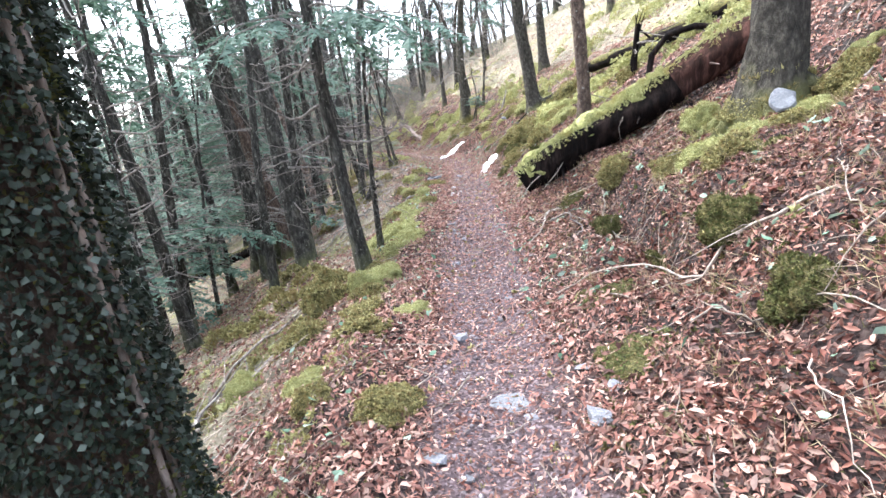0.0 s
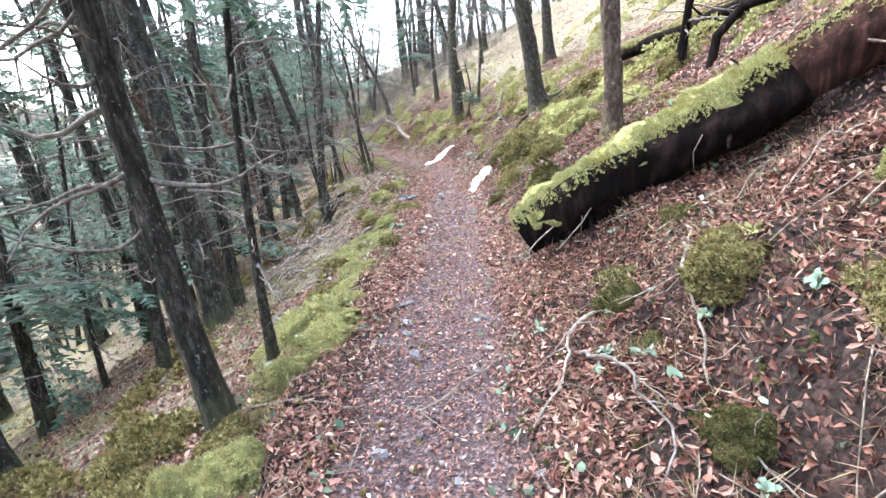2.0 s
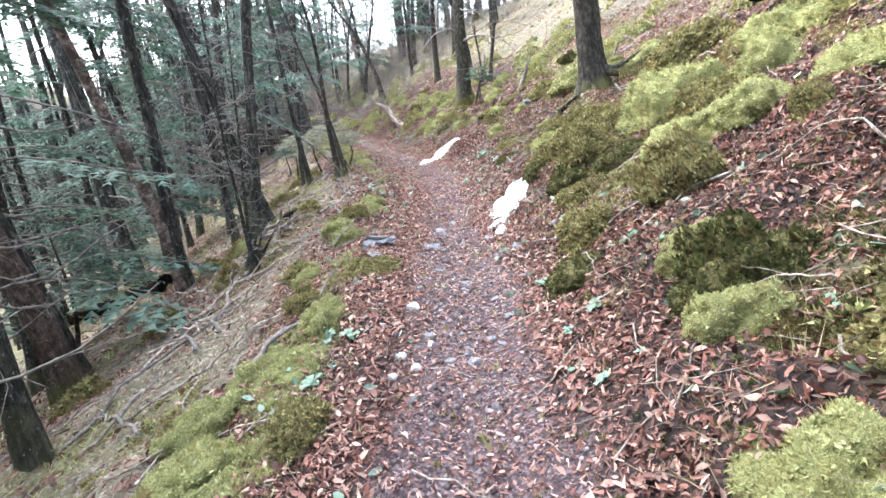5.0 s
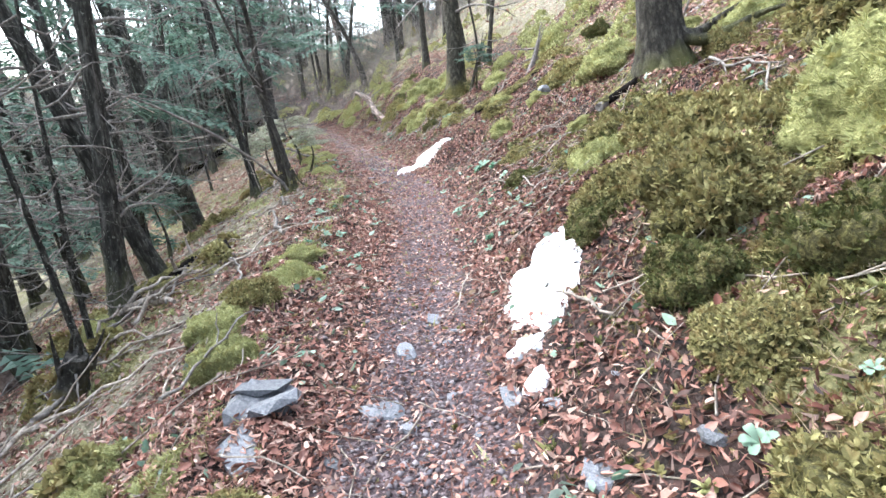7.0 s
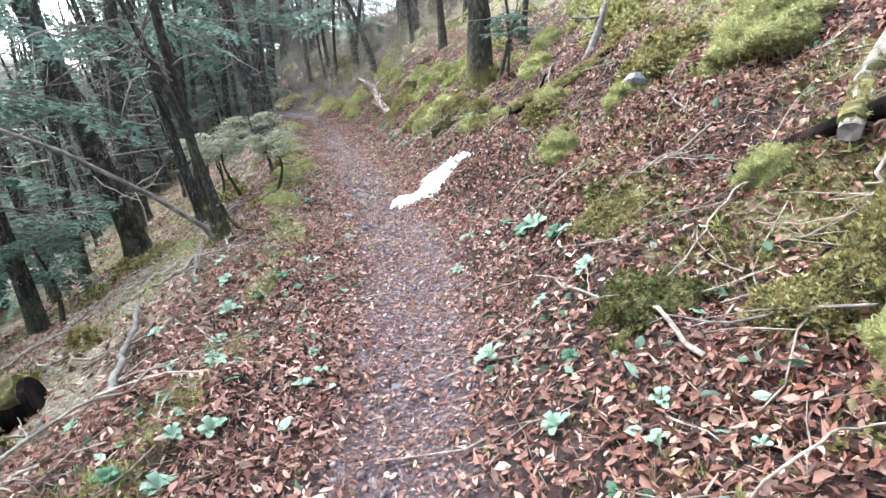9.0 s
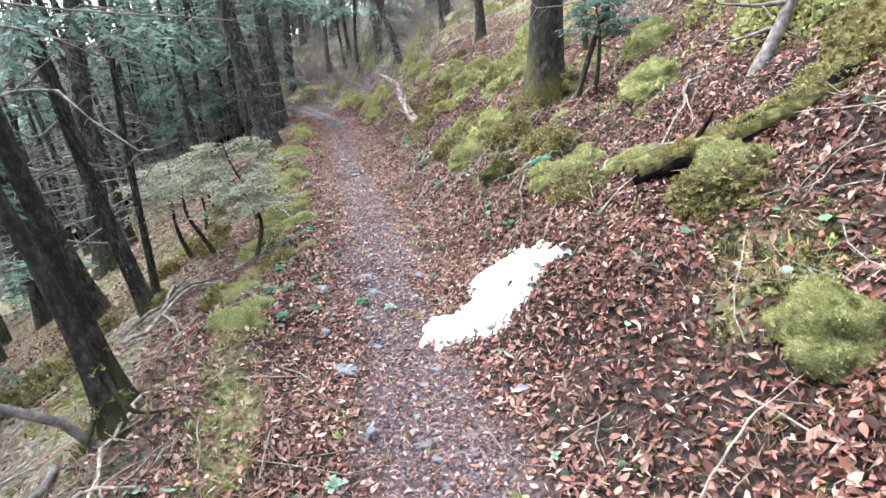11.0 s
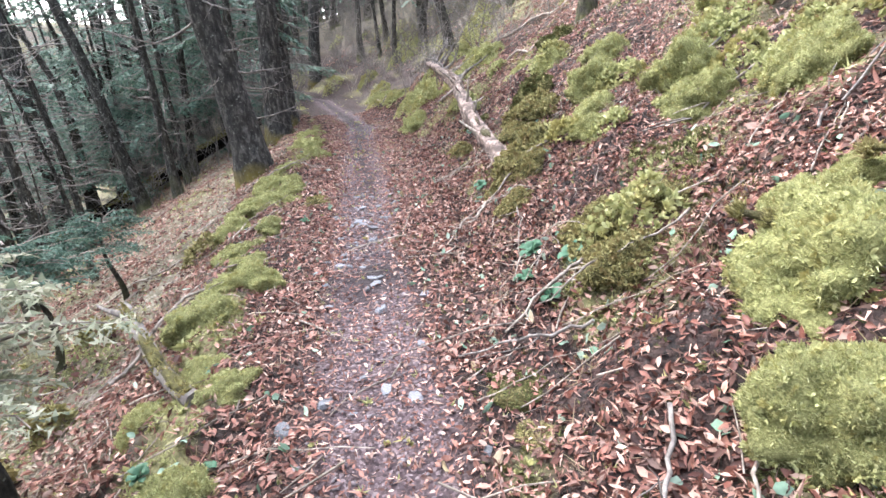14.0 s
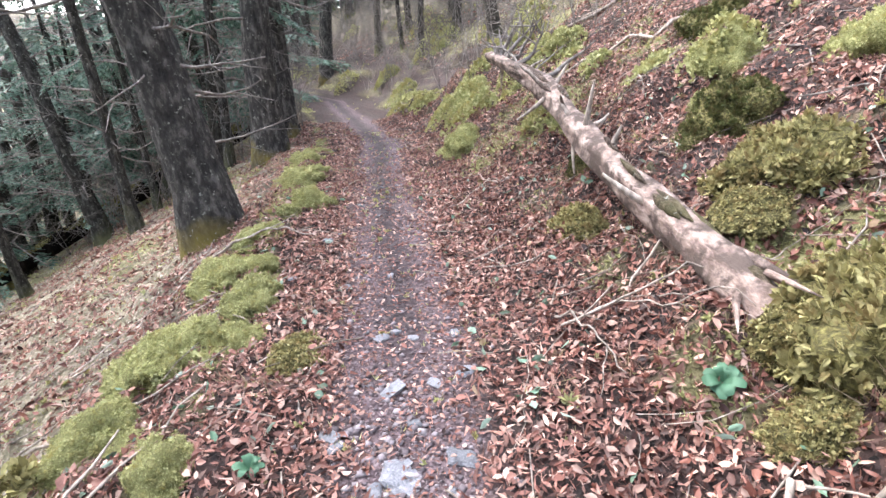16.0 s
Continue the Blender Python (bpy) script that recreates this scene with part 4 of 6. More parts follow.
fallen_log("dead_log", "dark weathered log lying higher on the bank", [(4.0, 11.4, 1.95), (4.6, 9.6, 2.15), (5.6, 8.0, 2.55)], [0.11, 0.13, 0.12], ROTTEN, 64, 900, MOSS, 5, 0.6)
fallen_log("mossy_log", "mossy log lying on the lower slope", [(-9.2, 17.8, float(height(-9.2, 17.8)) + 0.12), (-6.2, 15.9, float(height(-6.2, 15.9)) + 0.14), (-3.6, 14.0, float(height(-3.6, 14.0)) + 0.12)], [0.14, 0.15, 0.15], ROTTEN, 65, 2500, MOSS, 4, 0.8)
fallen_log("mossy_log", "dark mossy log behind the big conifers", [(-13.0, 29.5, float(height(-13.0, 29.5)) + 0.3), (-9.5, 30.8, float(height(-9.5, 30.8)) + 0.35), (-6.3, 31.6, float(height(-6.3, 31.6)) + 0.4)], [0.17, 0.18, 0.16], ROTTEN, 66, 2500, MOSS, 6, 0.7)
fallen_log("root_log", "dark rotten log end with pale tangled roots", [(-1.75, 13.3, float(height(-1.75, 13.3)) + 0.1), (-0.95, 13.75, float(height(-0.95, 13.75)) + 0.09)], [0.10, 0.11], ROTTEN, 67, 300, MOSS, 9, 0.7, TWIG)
fallen_log("hollow_log", "short dark hollow log on the bank", [(2.6, 13.4, 0.9), (2.95, 13.85, 1.0), (3.2, 14.2, 1.16)], [0.035, 0.05, 0.05], TWIG_DARK, 68, 500, MOSS, 4, 0.7, TWIG)
fallen_log("dead_log", "grey fallen limb among moss on the bank", [(2.9, 13.8, 0.98), (3.5, 14.3, 1.45), (4.3, 14.6, 1.9)], [0.05, 0.06, 0.05], TWIG_DARK, 69, 0, None, 5)
fallen_log("dead_log", "pale rotten log end beside the path", [(-1.4, 12.9, float(height(-1.4, 12.9)) + 0.04), (-0.7, 13.25, float(height(-0.7, 13.25)) + 0.05)], [0.05, 0.06], PALE_WOOD, 70, 200, MOSS, 2)
fallen_log("mossy_log", "mossy leaning pole beside the path", [(-2.2, 20.55, float(height(-2.2, 20.55)) + 0.45), (-1.75, 20.2, float(height(-1.75, 20.2)) + 0.15), (-1.45, 20.0, float(height(-1.45, 20.0)) + 0.02)], [0.03, 0.035, 0.04], TWIG_DARK, 71, 500, MOSS, 1)
pale, P, R = fallen_log("barkless_log", "pale peeling fallen trunk lying down the bank to the path", [(-0.16, 22.95, 0.34), (-0.46, 24.04, 0.55), (-0.90, 25.7, 0.92), (-1.45, 27.0, 1.16)], [0.08, 0.088, 0.085, 0.06], PALE_WOOD, 72, 0, None, 15, 0.8, TWIG, 0.34)
for k in range(10):
    d = g.normal(0, 0.06, 3)
    p = P[0] + d * [1, 0.2, 1]
    part("splinter", Shape().add(*tube(bend(p + [0, 0.1, 0.02], p + [0.02 + d[0], -0.12 - abs(d[1]), -0.03 + d[2]], 0, 0.005, 5, g), [0.018, 0.014, 0.01, 0.006, 0.002], 5)), PALE_WOOD, pale)
for k in range(11):
    p = P[-1 - k % 8]
    sh = Shape()
    q = bend(p, p + [g.normal(0.05, 0.3), g.uniform(-0.1, 0.4), g.uniform(0.12, 0.5)], 0.04, 0.03, 7, g)
    sh.add(*tube(q, np.linspace(g.uniform(0.018, 0.032), 0.005, 7), 6, 0.2, k))
    for i in (3, 4, 5):
        sh.add(*tube(bend(q[i], q[i] + g.normal(0, 0.16, 3) + [0, 0, 0.08], 0, 0.015, 4, g), [0.009, 0.007, 0.005, 0.002], 4))
    part("dead_branch", sh, TWIG_DARK, pale)
for k in range(16):
    i = int(g.integers(1, 22))
    a = g.uniform(0.2, 2.9)
    o = np.array([np.cos(a), 0, np.sin(a)]) * R[i] * 1.02
    q = P[i] + o + (P[i + 2] - P[i]) * np.linspace(-0.6, 0.6, 5)[:, None] * g.uniform(0.5, 1.2)
    part("bark_scrap", Shape().add(*tube(q, np.array([0.004, 0.018, 0.024, 0.018, 0.004]) * g.uniform(0.7, 1.3), 5, 0.3, k)), BARK_RED, pale, "dark peeling scrap of bark")
part("bark_strip", Shape().add(*tube(bend(P[3] + [0.09, 0, 0.05], P[1] + [0.24, -0.1, 0.02], 0, 0.01, 6, g), [0.006, 0.02, 0.025, 0.022, 0.016, 0.004], 4)), PALE_WOOD, pale, "loose yellow strip of torn wood")

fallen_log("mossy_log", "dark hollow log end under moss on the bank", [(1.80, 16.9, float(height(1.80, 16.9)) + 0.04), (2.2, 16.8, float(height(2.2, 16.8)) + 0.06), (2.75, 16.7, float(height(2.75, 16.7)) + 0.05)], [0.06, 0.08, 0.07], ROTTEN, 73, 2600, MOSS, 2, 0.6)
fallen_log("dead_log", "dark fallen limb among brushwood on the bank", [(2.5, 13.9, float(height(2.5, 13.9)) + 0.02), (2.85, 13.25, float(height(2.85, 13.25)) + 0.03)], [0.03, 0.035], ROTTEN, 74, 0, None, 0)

# ---- moss cushions ----
def cushion_mesh(seed, fronds, body, n, coarse):
    """A lumpy dome with a coat of small lobed fronds. coarse: frond size."""
    g = np.random.default_rng(seed)
    bm = bmesh.new()
    bmesh.ops.create_icosphere(bm, subdivisions=4, radius=1.0)
    for v in bm.verts:
        p = v.co.copy()
        k = 1 + 0.42 * noise.noise(p * 1.2 + Vector((seed, 0, 0))) + 0.3 * noise.noise(p * 2.6 + Vector((0, seed, 0))) + 0.14 * noise.noise(p * 6.0 + Vector((seed, seed, 0)))
        v.co = Vector((p.x * k, p.y * k, max(p.z, -0.3) * 0.75 * k))
    V = np.array([v.co for v in bm.verts])
    F = np.array([[v.index for v in f.verts] for f in bm.faces])
    bm.normal_update()
    N = np.array([v.normal for v in bm.verts])
    bm.free()
    w = g.dirichlet([1, 1, 1], n)
    f = F[g.integers(len(F), size=n)]
    pts = (V[f] * w[..., None]).sum(1)
    nrm = (N[f] * w[..., None]).sum(1)
    keep = pts[:, 2] > -0.12
    pts, nrm = pts[keep], nrm[keep]
    m = len(pts)
    c, h = (m // 12, m // 3) if coarse <= 1 else (m // 4, m * 4 // 5)
    fr = Shape().add(*clumps(pts[:c], nrm[:c] + [0, 0, 0.25], g.uniform(0.055, 0.10, c) * coarse, g.uniform(0.032, 0.055, c) * coarse, g, 8))
    fr.add(*tufts(pts[h:], nrm[h:] + [0, 0, 0.2], g.uniform(0.06, 0.11, m - h) * coarse, g.uniform(0.012, 0.022, m - h) * coarse, g, 6, 0.6))
    return fast_mesh("moss_bed", V, F, body), fr.mesh("fronds", fronds)


CUSHIONS = {s: [cushion_mesh(80 + 5 * i + k, m, b, 3600, c) for k in range(4)] for i, (s, m, b, c) in enumerate((("b", MOSS_BRIGHT, MOSS_BED_PALE, 1.0), ("y", MOSS, MOSS_BODY, 1.5), ("d", MOSS_DARK, MOSS_BODY, 1.3)))}
MOSS_LABEL = {"b": "bright yellow-green moss cushion on the ground", "y": "thick golden-green moss cushion on the bank", "d": "dark green moss cushion among fallen leaves"}


def cushion(x, y, w, style="y", tall=1.0, stretch=1.0):
    g = np.random.default_rng(int(abs(x) * 977 + y * 131))
    bed, fronds = CUSHIONS[style][g.integers(4)]
    ob = tagged(new("moss_cushion", bed), MOSS_LABEL[style], "moss", group="moss cushions")
    n = Vector(normals_at(np.array([x]), np.array([y]), 0.2)[0])
    turn = Vector((0, 0, 1)).rotation_difference(n).to_matrix().to_4x4()
    s = w * 0.5
    ob.matrix_basis = Matrix.Translation(at_ground(x, y, -0.07 * w)) @ turn @ pose(0, 0, 0, 0, 0, g.uniform(0, 360)) @ Matrix.Diagonal((s * stretch * 0.92, s / stretch * 0.92, s * tall * 1.25, 1))
    kid = new("fronds", fronds)
    kid.parent = ob
    tagged(kid, kind="stuff")


EDGE = np.random.default_rng(200)
for y0, y1, style in ((2.2, 8.6, "by"), (8.8, 12.6, "by"), (16.6, 20.0, "bby"), (20.3, 28.5, "b")):
    for y in np.arange(y0, y1, 0.42):
        if EDGE.random() < (0.2 if y < 16 else 0.12) or 10.1 < y < 11.1:
            continue
        cushion(float(way(y)) - 0.92 + EDGE.normal(0, 0.1), float(y), EDGE.uniform(0.22, 0.48), style[EDGE.integers(len(style))], EDGE.uniform(0.45, 0.8), EDGE.uniform(0.75, 1.1))
for spec in [
    (-0.51, 4.23, 0.45, "y", 1.0), (0.32, 3.19, 0.34, "b", 0.5), (0.27, 2.01, 0.32, "y", 0.6), (-0.82, 2.94, 0.3, "b", 0.9), (-0.52, 3.35, 0.4, "y", 0.9), (-0.3, 2.5, 0.3, "b", 0.7),
    (2.75, 3.4, 0.5, "b", 0.7), (2.98, 3.3, 0.4, "y", 0.7), (3.2, 3.4, 0.35, "b", 0.8), (2.58, 3.25, 0.4, "y", 0.6), (3.52, 3.5, 0.4, "y", 0.7), (2.4, 3.35, 0.32, "y", 0.5), (2.7, 2.95, 0.34, "d", 0.5), (3.7, 3.7, 0.35, "b", 0.5),
    (1.95, 3.05, 0.26, "d", 1.0), (2.15, 2.5, 0.3, "d", 0.9), (2.05, 1.75, 0.3, "d", 0.9), (1.95, 5.0, 0.26, "d", 0.9), (2.2, 4.45, 0.34, "y", 0.9),
    (2.9, 4.3, 0.36, "b", 0.9), (2.8, 3.55, 0.4, "y", 0.7), (3.35, 3.3, 0.35, "y", 0.6), (2.45, 3.9, 0.3, "y", 0.6), (1.45, 2.0, 0.35, "d", 0.3), (1.5, 2.6, 0.3, "d", 0.3),
    (-0.11, 6.11, 0.7, "b", 0.6), (0.12, 5.85, 0.4, "b", 0.5), (-0.05, 7.98, 0.5, "b", 0.7), (-0.67, 4.78, 0.5, "y", 0.9), (-0.2, 4.3, 0.35, "b", 1.0), (-0.4, 6.5, 0.4, "b", 0.7), (-0.15, 7.0, 0.4, "y", 0.6),
    (1.88, 3.82, 0.22, "d", 0.9), (-0.27, 8.47, 0.5, "b", 0.7), (0.31, 5.91, 0.28, "y", 0.5), (2.04, 5.39, 0.33, "d", 0.5), (2.5, 5.6, 0.25, "d", 0.5), (1.9, 4.6, 0.25, "d", 0.5),
    (0.03, 11.2, 0.38, "b", 1.0), (-0.18, 10.31, 0.28, "b", 1.0), (2.3, 8.3, 0.5, "d", 1.2), (2.5, 9.3, 0.5, "y", 1.2), (2.7, 11.6, 0.6, "y", 0.9), (3.1, 10.9, 0.95, "b", 0.8), (3.5, 10.2, 0.6, "b", 0.8), (2.2, 11.7, 0.5, "y", 0.8),
    (2.75, 12.4, 0.6, "y", 0.8), (2.28, 12.5, 0.4, "b", 0.9), (2.35, 11.05, 0.55, "y", 1.0), (2.1, 10.65, 0.36, "d", 0.8), (2.5, 10.4, 0.46, "d", 0.9), (3.0, 10.1, 0.5, "y", 0.8), (2.0, 11.5, 0.35, "d", 0.6), (2.9, 9.6, 0.4, "b", 0.6),
    (-1.6, 12.6, 0.4, "b", 0.9), (-0.13, 11.54, 0.4, "b", 0.8), (-0.28, 10.6, 0.3, "b", 0.9), (-0.1, 9.9, 0.3, "y", 0.8), (-0.25, 12.2, 0.3, "y", 0.8), (0.12, 9.2, 0.4, "b", 0.4), (-0.1, 8.9, 0.4, "b", 0.5),
    (2.05, 15.5, 0.34, "b", 1.1), (2.5, 15.5, 0.3, "b", 0.9), (-1.0, 18.9, 0.42, "b", 0.6), (-2.2, 17.0, 0.6, "y", 0.5), (2.1, 16.5, 0.5, "y", 0.7), (1.9, 17.3, 0.4, "b", 0.7), (2.9, 15.9, 0.7, "y", 0.7), (3.2, 15.0, 0.7, "b", 0.8), (3.0, 16.9, 0.7, "y", 0.7), (2.3, 18.3, 0.5, "b", 0.7), (2.0, 14.1, 0.4, "y", 0.6), (1.9, 13.3, 0.4, "d", 0.6), (2.2, 12.9, 0.3, "y", 0.7),
    (1.3, 22.7, 0.62, "b", 1.2), (0.68, 23.6, 0.5, "b", 1.0), (1.08, 20.1, 0.72, "b", 0.8), (0.8, 19.55, 0.46, "b", 0.9), (1.25, 19.3, 0.5, "y", 0.7), (0.46, 21.2, 0.5, "y", 0.7), (0.12, 22.8, 0.5, "y", 0.8), (1.5, 18.7, 0.5, "y", 0.7), (1.45, 17.75, 0.45, "b", 0.8), (1.1, 18.4, 0.3, "d", 0.8), (1.55, 17.2, 0.4, "y", 0.8),
    (-2.75, 23.1, 0.6, "b", 0.6), (-3.5, 26.4, 0.6, "b", 0.5), (-2.3, 19.5, 0.5, "y", 0.6), (-1.15, 19.4, 0.34, "b", 0.7), (-0.05, 20.1, 0.28, "d", 0.3), (0.02, 19.8, 0.22, "y", 0.3), (-1.3, 18.5, 0.4, "b", 0.6), (-1.0, 17.7, 0.35, "b", 0.6), (-1.35, 20.1, 0.3, "b", 0.6),
    (0.18, 22.75, 0.7, "y", 0.9), (0.55, 26.2, 0.6, "d", 0.8), (0.4, 25.5, 0.5, "b", 0.8), (0.15, 23.7, 0.6, "y", 0.8), (0.9, 24.5, 0.6, "b", 0.8), (0.2, 24.6, 0.5, "d", 0.8), (-2.06, 23.1, 0.32, "y", 0.5), (-3.0, 24.0, 0.5, "b", 0.6), (-2.78, 22.6, 0.45, "b", 0.6), (-1.82, 27.4, 0.6, "b", 0.8), (-2.4, 22.0, 0.4, "b", 0.6), (-1.9, 29.5, 0.7, "b", 0.7), (-0.55, 25.2, 0.4, "d", 0.8), (0.5, 20.75, 0.4, "y", 0.8), (-0.05, 21.95, 0.3, "y", 0.5),
    (1.19, 22.27, 0.48, "b", 0.8), (0.61, 22.87, 0.38, "b", 0.7), (0.13, 24.82, 0.3, "b", 0.7), (0.04, 22.33, 0.36, "y", 0.7), (0.51, 21.38, 0.36, "y", 0.5), (0.80, 21.22, 0.3, "y", 0.5), (-2.60, 22.60, 0.34, "b", 0.4), (-3.02, 24.40, 0.4, "b", 0.4), (2.46, 10.93, 0.4, "y", 0.7), (2.71, 9.93, 0.55, "b", 0.6), (2.97, 9.58, 0.6, "b", 0.6), (2.07, 10.21, 0.36, "y", 0.7), (2.16, 8.19, 0.36, "d", 0.8), (0.02, 11.24, 0.34, "b", 0.7), (-0.21, 10.40, 0.26, "b", 0.7), (2.60, 3.73, 0.4, "b", 0.7), (2.41, 3.83, 0.3, "y", 0.6), (-0.59, 4.51, 0.36, "y", 0.7), (0.15, 6.11, 0.4, "b", 0.3), (-0.38, 5.87, 0.34, "b", 0.5), (1.30, 22.24, 0.4, "b", 0.9), (0.52, 22.38, 0.3, "b", 0.7), (1.74, 18.02, 0.36, "b", 0.5), (-0.71, 18.27, 0.28, "b", 0.4), (1.48, 20.17, 0.3, "b", 0.6), (1.33, 20.60, 0.3, "b", 0.6), (1.11, 20.55, 0.3, "b", 0.7), (0.89, 20.18, 0.28, "b", 0.8), (1.73, 19.12, 0.25, "b", 0.6), (-0.06, 22.87, 0.4, "y", 0.7), (-0.07, 23.48, 0.3, "y", 0.5), (0.04, 24.55, 0.36, "d", 0.6), (-0.17, 22.52, 0.3, "y", 0.6), (-1.85, 27.61, 0.4, "b", 0.6),
    (-0.7, 24.3, 0.4, "y", 0.7), (1.6, 21.6, 0.6, "b", 0.7), (2.1, 22.3, 0.6, "y", 0.7), (1.9, 23.8, 0.7, "b", 0.7), (2.6, 19.4, 0.6, "b", 0.7), (3.2, 18.2, 0.7, "b", 0.7), (3.4, 20.2, 0.8, "y", 0.6), (3.7, 12.0, 0.9, "y", 0.7), (4.0, 10.8, 0.9, "b", 0.7), (3.9, 13.6, 0.8, "b", 0.6), (3.6, 9.4, 0.6, "b", 0.6), (2.35, 7.4, 0.5, "y", 0.6), (2.1, 8.0, 0.4, "b", 0.7), (2.0, 9.6, 0.45, "y", 0.8), (3.4, 7.4, 0.6, "b", 0.5), (1.9, 7.2, 0.5, "b", 0.6), (1.75, 9.0, 0.35, "d", 0.6),
]:
    cushion(*spec)


LINES = [((1.5, 6.35), (6.9, 5.05), 0.45), ((-0.1, 22.7), (-1.45, 27.0), 0.35), ((1.45, 10.6), (1.8, 11.8), 0.3), ((0.6, 16.3), (1.4, 17.0), 0.4), ((3.1, 3.4), (3.1, 3.8), 0.5), ((1.6, 19.9), (1.7, 20.0), 0.4), ((3.1, 13.4), (3.2, 13.5), 0.4), ((0.0, 21.0), (0.35, 21.3), 0.3)]


def near_line(x, y):
    """Whether a spot lies on a log, a snow patch, a trunk or a plant."""
    p = Vector((x, y))
    for a, b, gap in LINES:
        a, b = Vector(a), Vector(b)
        t = max(0, min(1, (p - a).dot(b - a) / (b - a).length_squared))
        if (p - a - (b - a) * t).length < gap:
            return True
    return False


def sow_cushions(count, y0, y1, d0, d1, styles, w0, w1, seed, tall=1.0):
    """Moss mounds in drifts over a stretch of the bank."""
    g = np.random.default_rng(seed)
    made = 0
    for _ in range(count * 20):
        if made >= count:
            return
        y, d = g.uniform(y0, y1), g.uniform(d0, d1)
        x = float(way(y)) + d
        if near_line(x, y) or fbm(x * 1.1, y * 1.1, 61) < 0.47:
            continue
        cushion(x, y, g.uniform(w0, w1), styles[g.integers(len(styles))], tall * g.uniform(0.6, 1.0), g.uniform(0.75, 1.3))
        made += 1


def moss_drift(count, y0, y1, d0, d1, w0, w1, seed, mat):
    """Low mounds too far off to tell apart: domes of frond clumps, joined."""
    g = np.random.default_rng(seed)
    sh = Shape()
    made = 0
    while made < count:
        y, d = g.uniform(y0, y1), g.uniform(d0, d1)
        x, w = float(way(y)) + d, g.uniform(w0, w1)
        if near_line(x, y) or fbm(x * 1.1, y * 1.1, 61) < 0.45:
            continue
        n = int(130 * w / 0.4)
        a, q = g.uniform(0, 6.28, n), np.sqrt(g.random(n))
        X, Y = x + np.cos(a) * q * w * 0.5, y + np.sin(a) * q * w * 0.4
        Z = height(X, Y) + 0.42 * w * (1 - q ** 2) * (0.7 + 0.6 * vnoise(X * 9, Y * 9, seed)) - 0.01
        N = np.c_[np.cos(a) * q, np.sin(a) * q, np.ones(n)]
        sh.add(*clumps(np.c_[X, Y, Z], N, g.uniform(0.03, 0.055, n), g.uniform(0.02, 0.035, n), g, 5))
        made += 1
    tagged(new("moss_mounds", sh.mesh("moss_mounds", mat)), "low yellow-green moss mounds spread over the bank", "moss", kind="stuff")


sow_cushions(26, 8.4, 13.0, 1.0, 3.0, "yyydb", 0.22, 0.4, 401, 1.1)
sow_cushions(12, 13.0, 20.0, 1.25, 3.2, "ybybd", 0.2, 0.45, 402)
moss_drift(30, 20.0, 31.0, 1.3, 5.0, 0.25, 0.6, 403, MOSS_BRIGHT)
moss_drift(80, 7.0, 20.0, 3.0, 7.5, 0.35, 0.8, 405, MOSS_BRIGHT)
moss_drift(50, 28.0, 44.0, 0.9, 6.0, 0.4, 0.9, 406, MOSS_BRIGHT)
moss_drift(40, 5.0, 24.0, -3.6, -1.3, 0.25, 0.5, 408, MOSS)


# ---- snow ----
def snow_patch(cx, cy, half_len, half_wid, turn, seed, label, thick=0.045):
    g = np.random.default_rng(seed)
    n, rings = 72, 10
    a = np.arange(n) / n * 2 * np.pi
    edge = 0.72 + 0.75 * (vnoise(np.cos(a) * 2.2 + seed, np.sin(a) * 2.2, seed) - 0.35) + 0.25 * (vnoise(np.cos(a) * 7 + 3, np.sin(a) * 7, seed) - 0.5)
    V, F = [], []
    c, s = math.cos(turn), math.sin(turn)
    for i in range(rings + 1):
        k = i / rings
        x, y = np.cos(a) * edge * k * half_len, np.sin(a) * edge * k * half_wid
        X, Y = cx + x * c - y * s, cy + x * s + y * c
        lift = thick * (1 - k ** 3) * (0.7 + 0.6 * vnoise(X * 9, Y * 9, seed)) - (0.015 if i == rings else -0.006)
        V.append(np.c_[X, Y, height(X, Y) + lift])
    V = np.concatenate(V)
    i = np.arange(rings)[:, None] * n
    j = np.arange(n)[None]
    a0, a1 = (i + j).ravel(), (i + (j + 1) % n).ravel()
    F = np.concatenate([np.c_[a0, a1, a0 + n], np.c_[a1, a1 + n, a0 + n]])
    V -= [cx, cy, 0]
    ob = tagged(new("snow_patch", fast_mesh("snow_patch", V, F, SNOW)), label, "snow", group="snow remnants")
    ob.location = (cx, cy, 0)


snow_patch(1.67, 11.24, 0.53, 0.25, radians(70), 3, "remnant of white old snow at the path edge")
snow_patch(1.50, 10.86, 0.11, 0.08, radians(20), 5, "small lump of melting snow on the path")
snow_patch(1.49, 10.60, 0.07, 0.05, radians(70), 9, "small lump of melting snow on the path")
snow_patch(1.07, 16.70, 0.54, 0.38, radians(36), 6, "remnant of white old snow across the path edge")
snow_patch(0.64, 16.60, 0.17, 0.12, radians(80), 7, "small lump of melting snow on the path")


# ---- stones ----
def stone_mesh(seed, flat):
    bm = bmesh.new()
    bmesh.ops.create_icosphere(bm, subdivisions=1 if flat < 0.18 else 2, radius=0.5)
    for v in bm.verts:
        p = v.co
        k = 1 + 0.6 * noise.noise(p * 2.3 + Vector((seed * 3.1, 0, 0)))
        v.co = Vector((p.x * k, p.y * k * 0.75, max(-0.5, min(0.5, p.z * 2.2)) * flat * k))
    me = bpy.data.meshes.new("stone")
    bm.to_mesh(me)
    bm.free()
    me.materials.append(SLATE)
    return me


STONES = [stone_mesh(i, f) for i, f in enumerate((0.12, 0.2, 0.3, 0.15, 0.45, 0.1))]


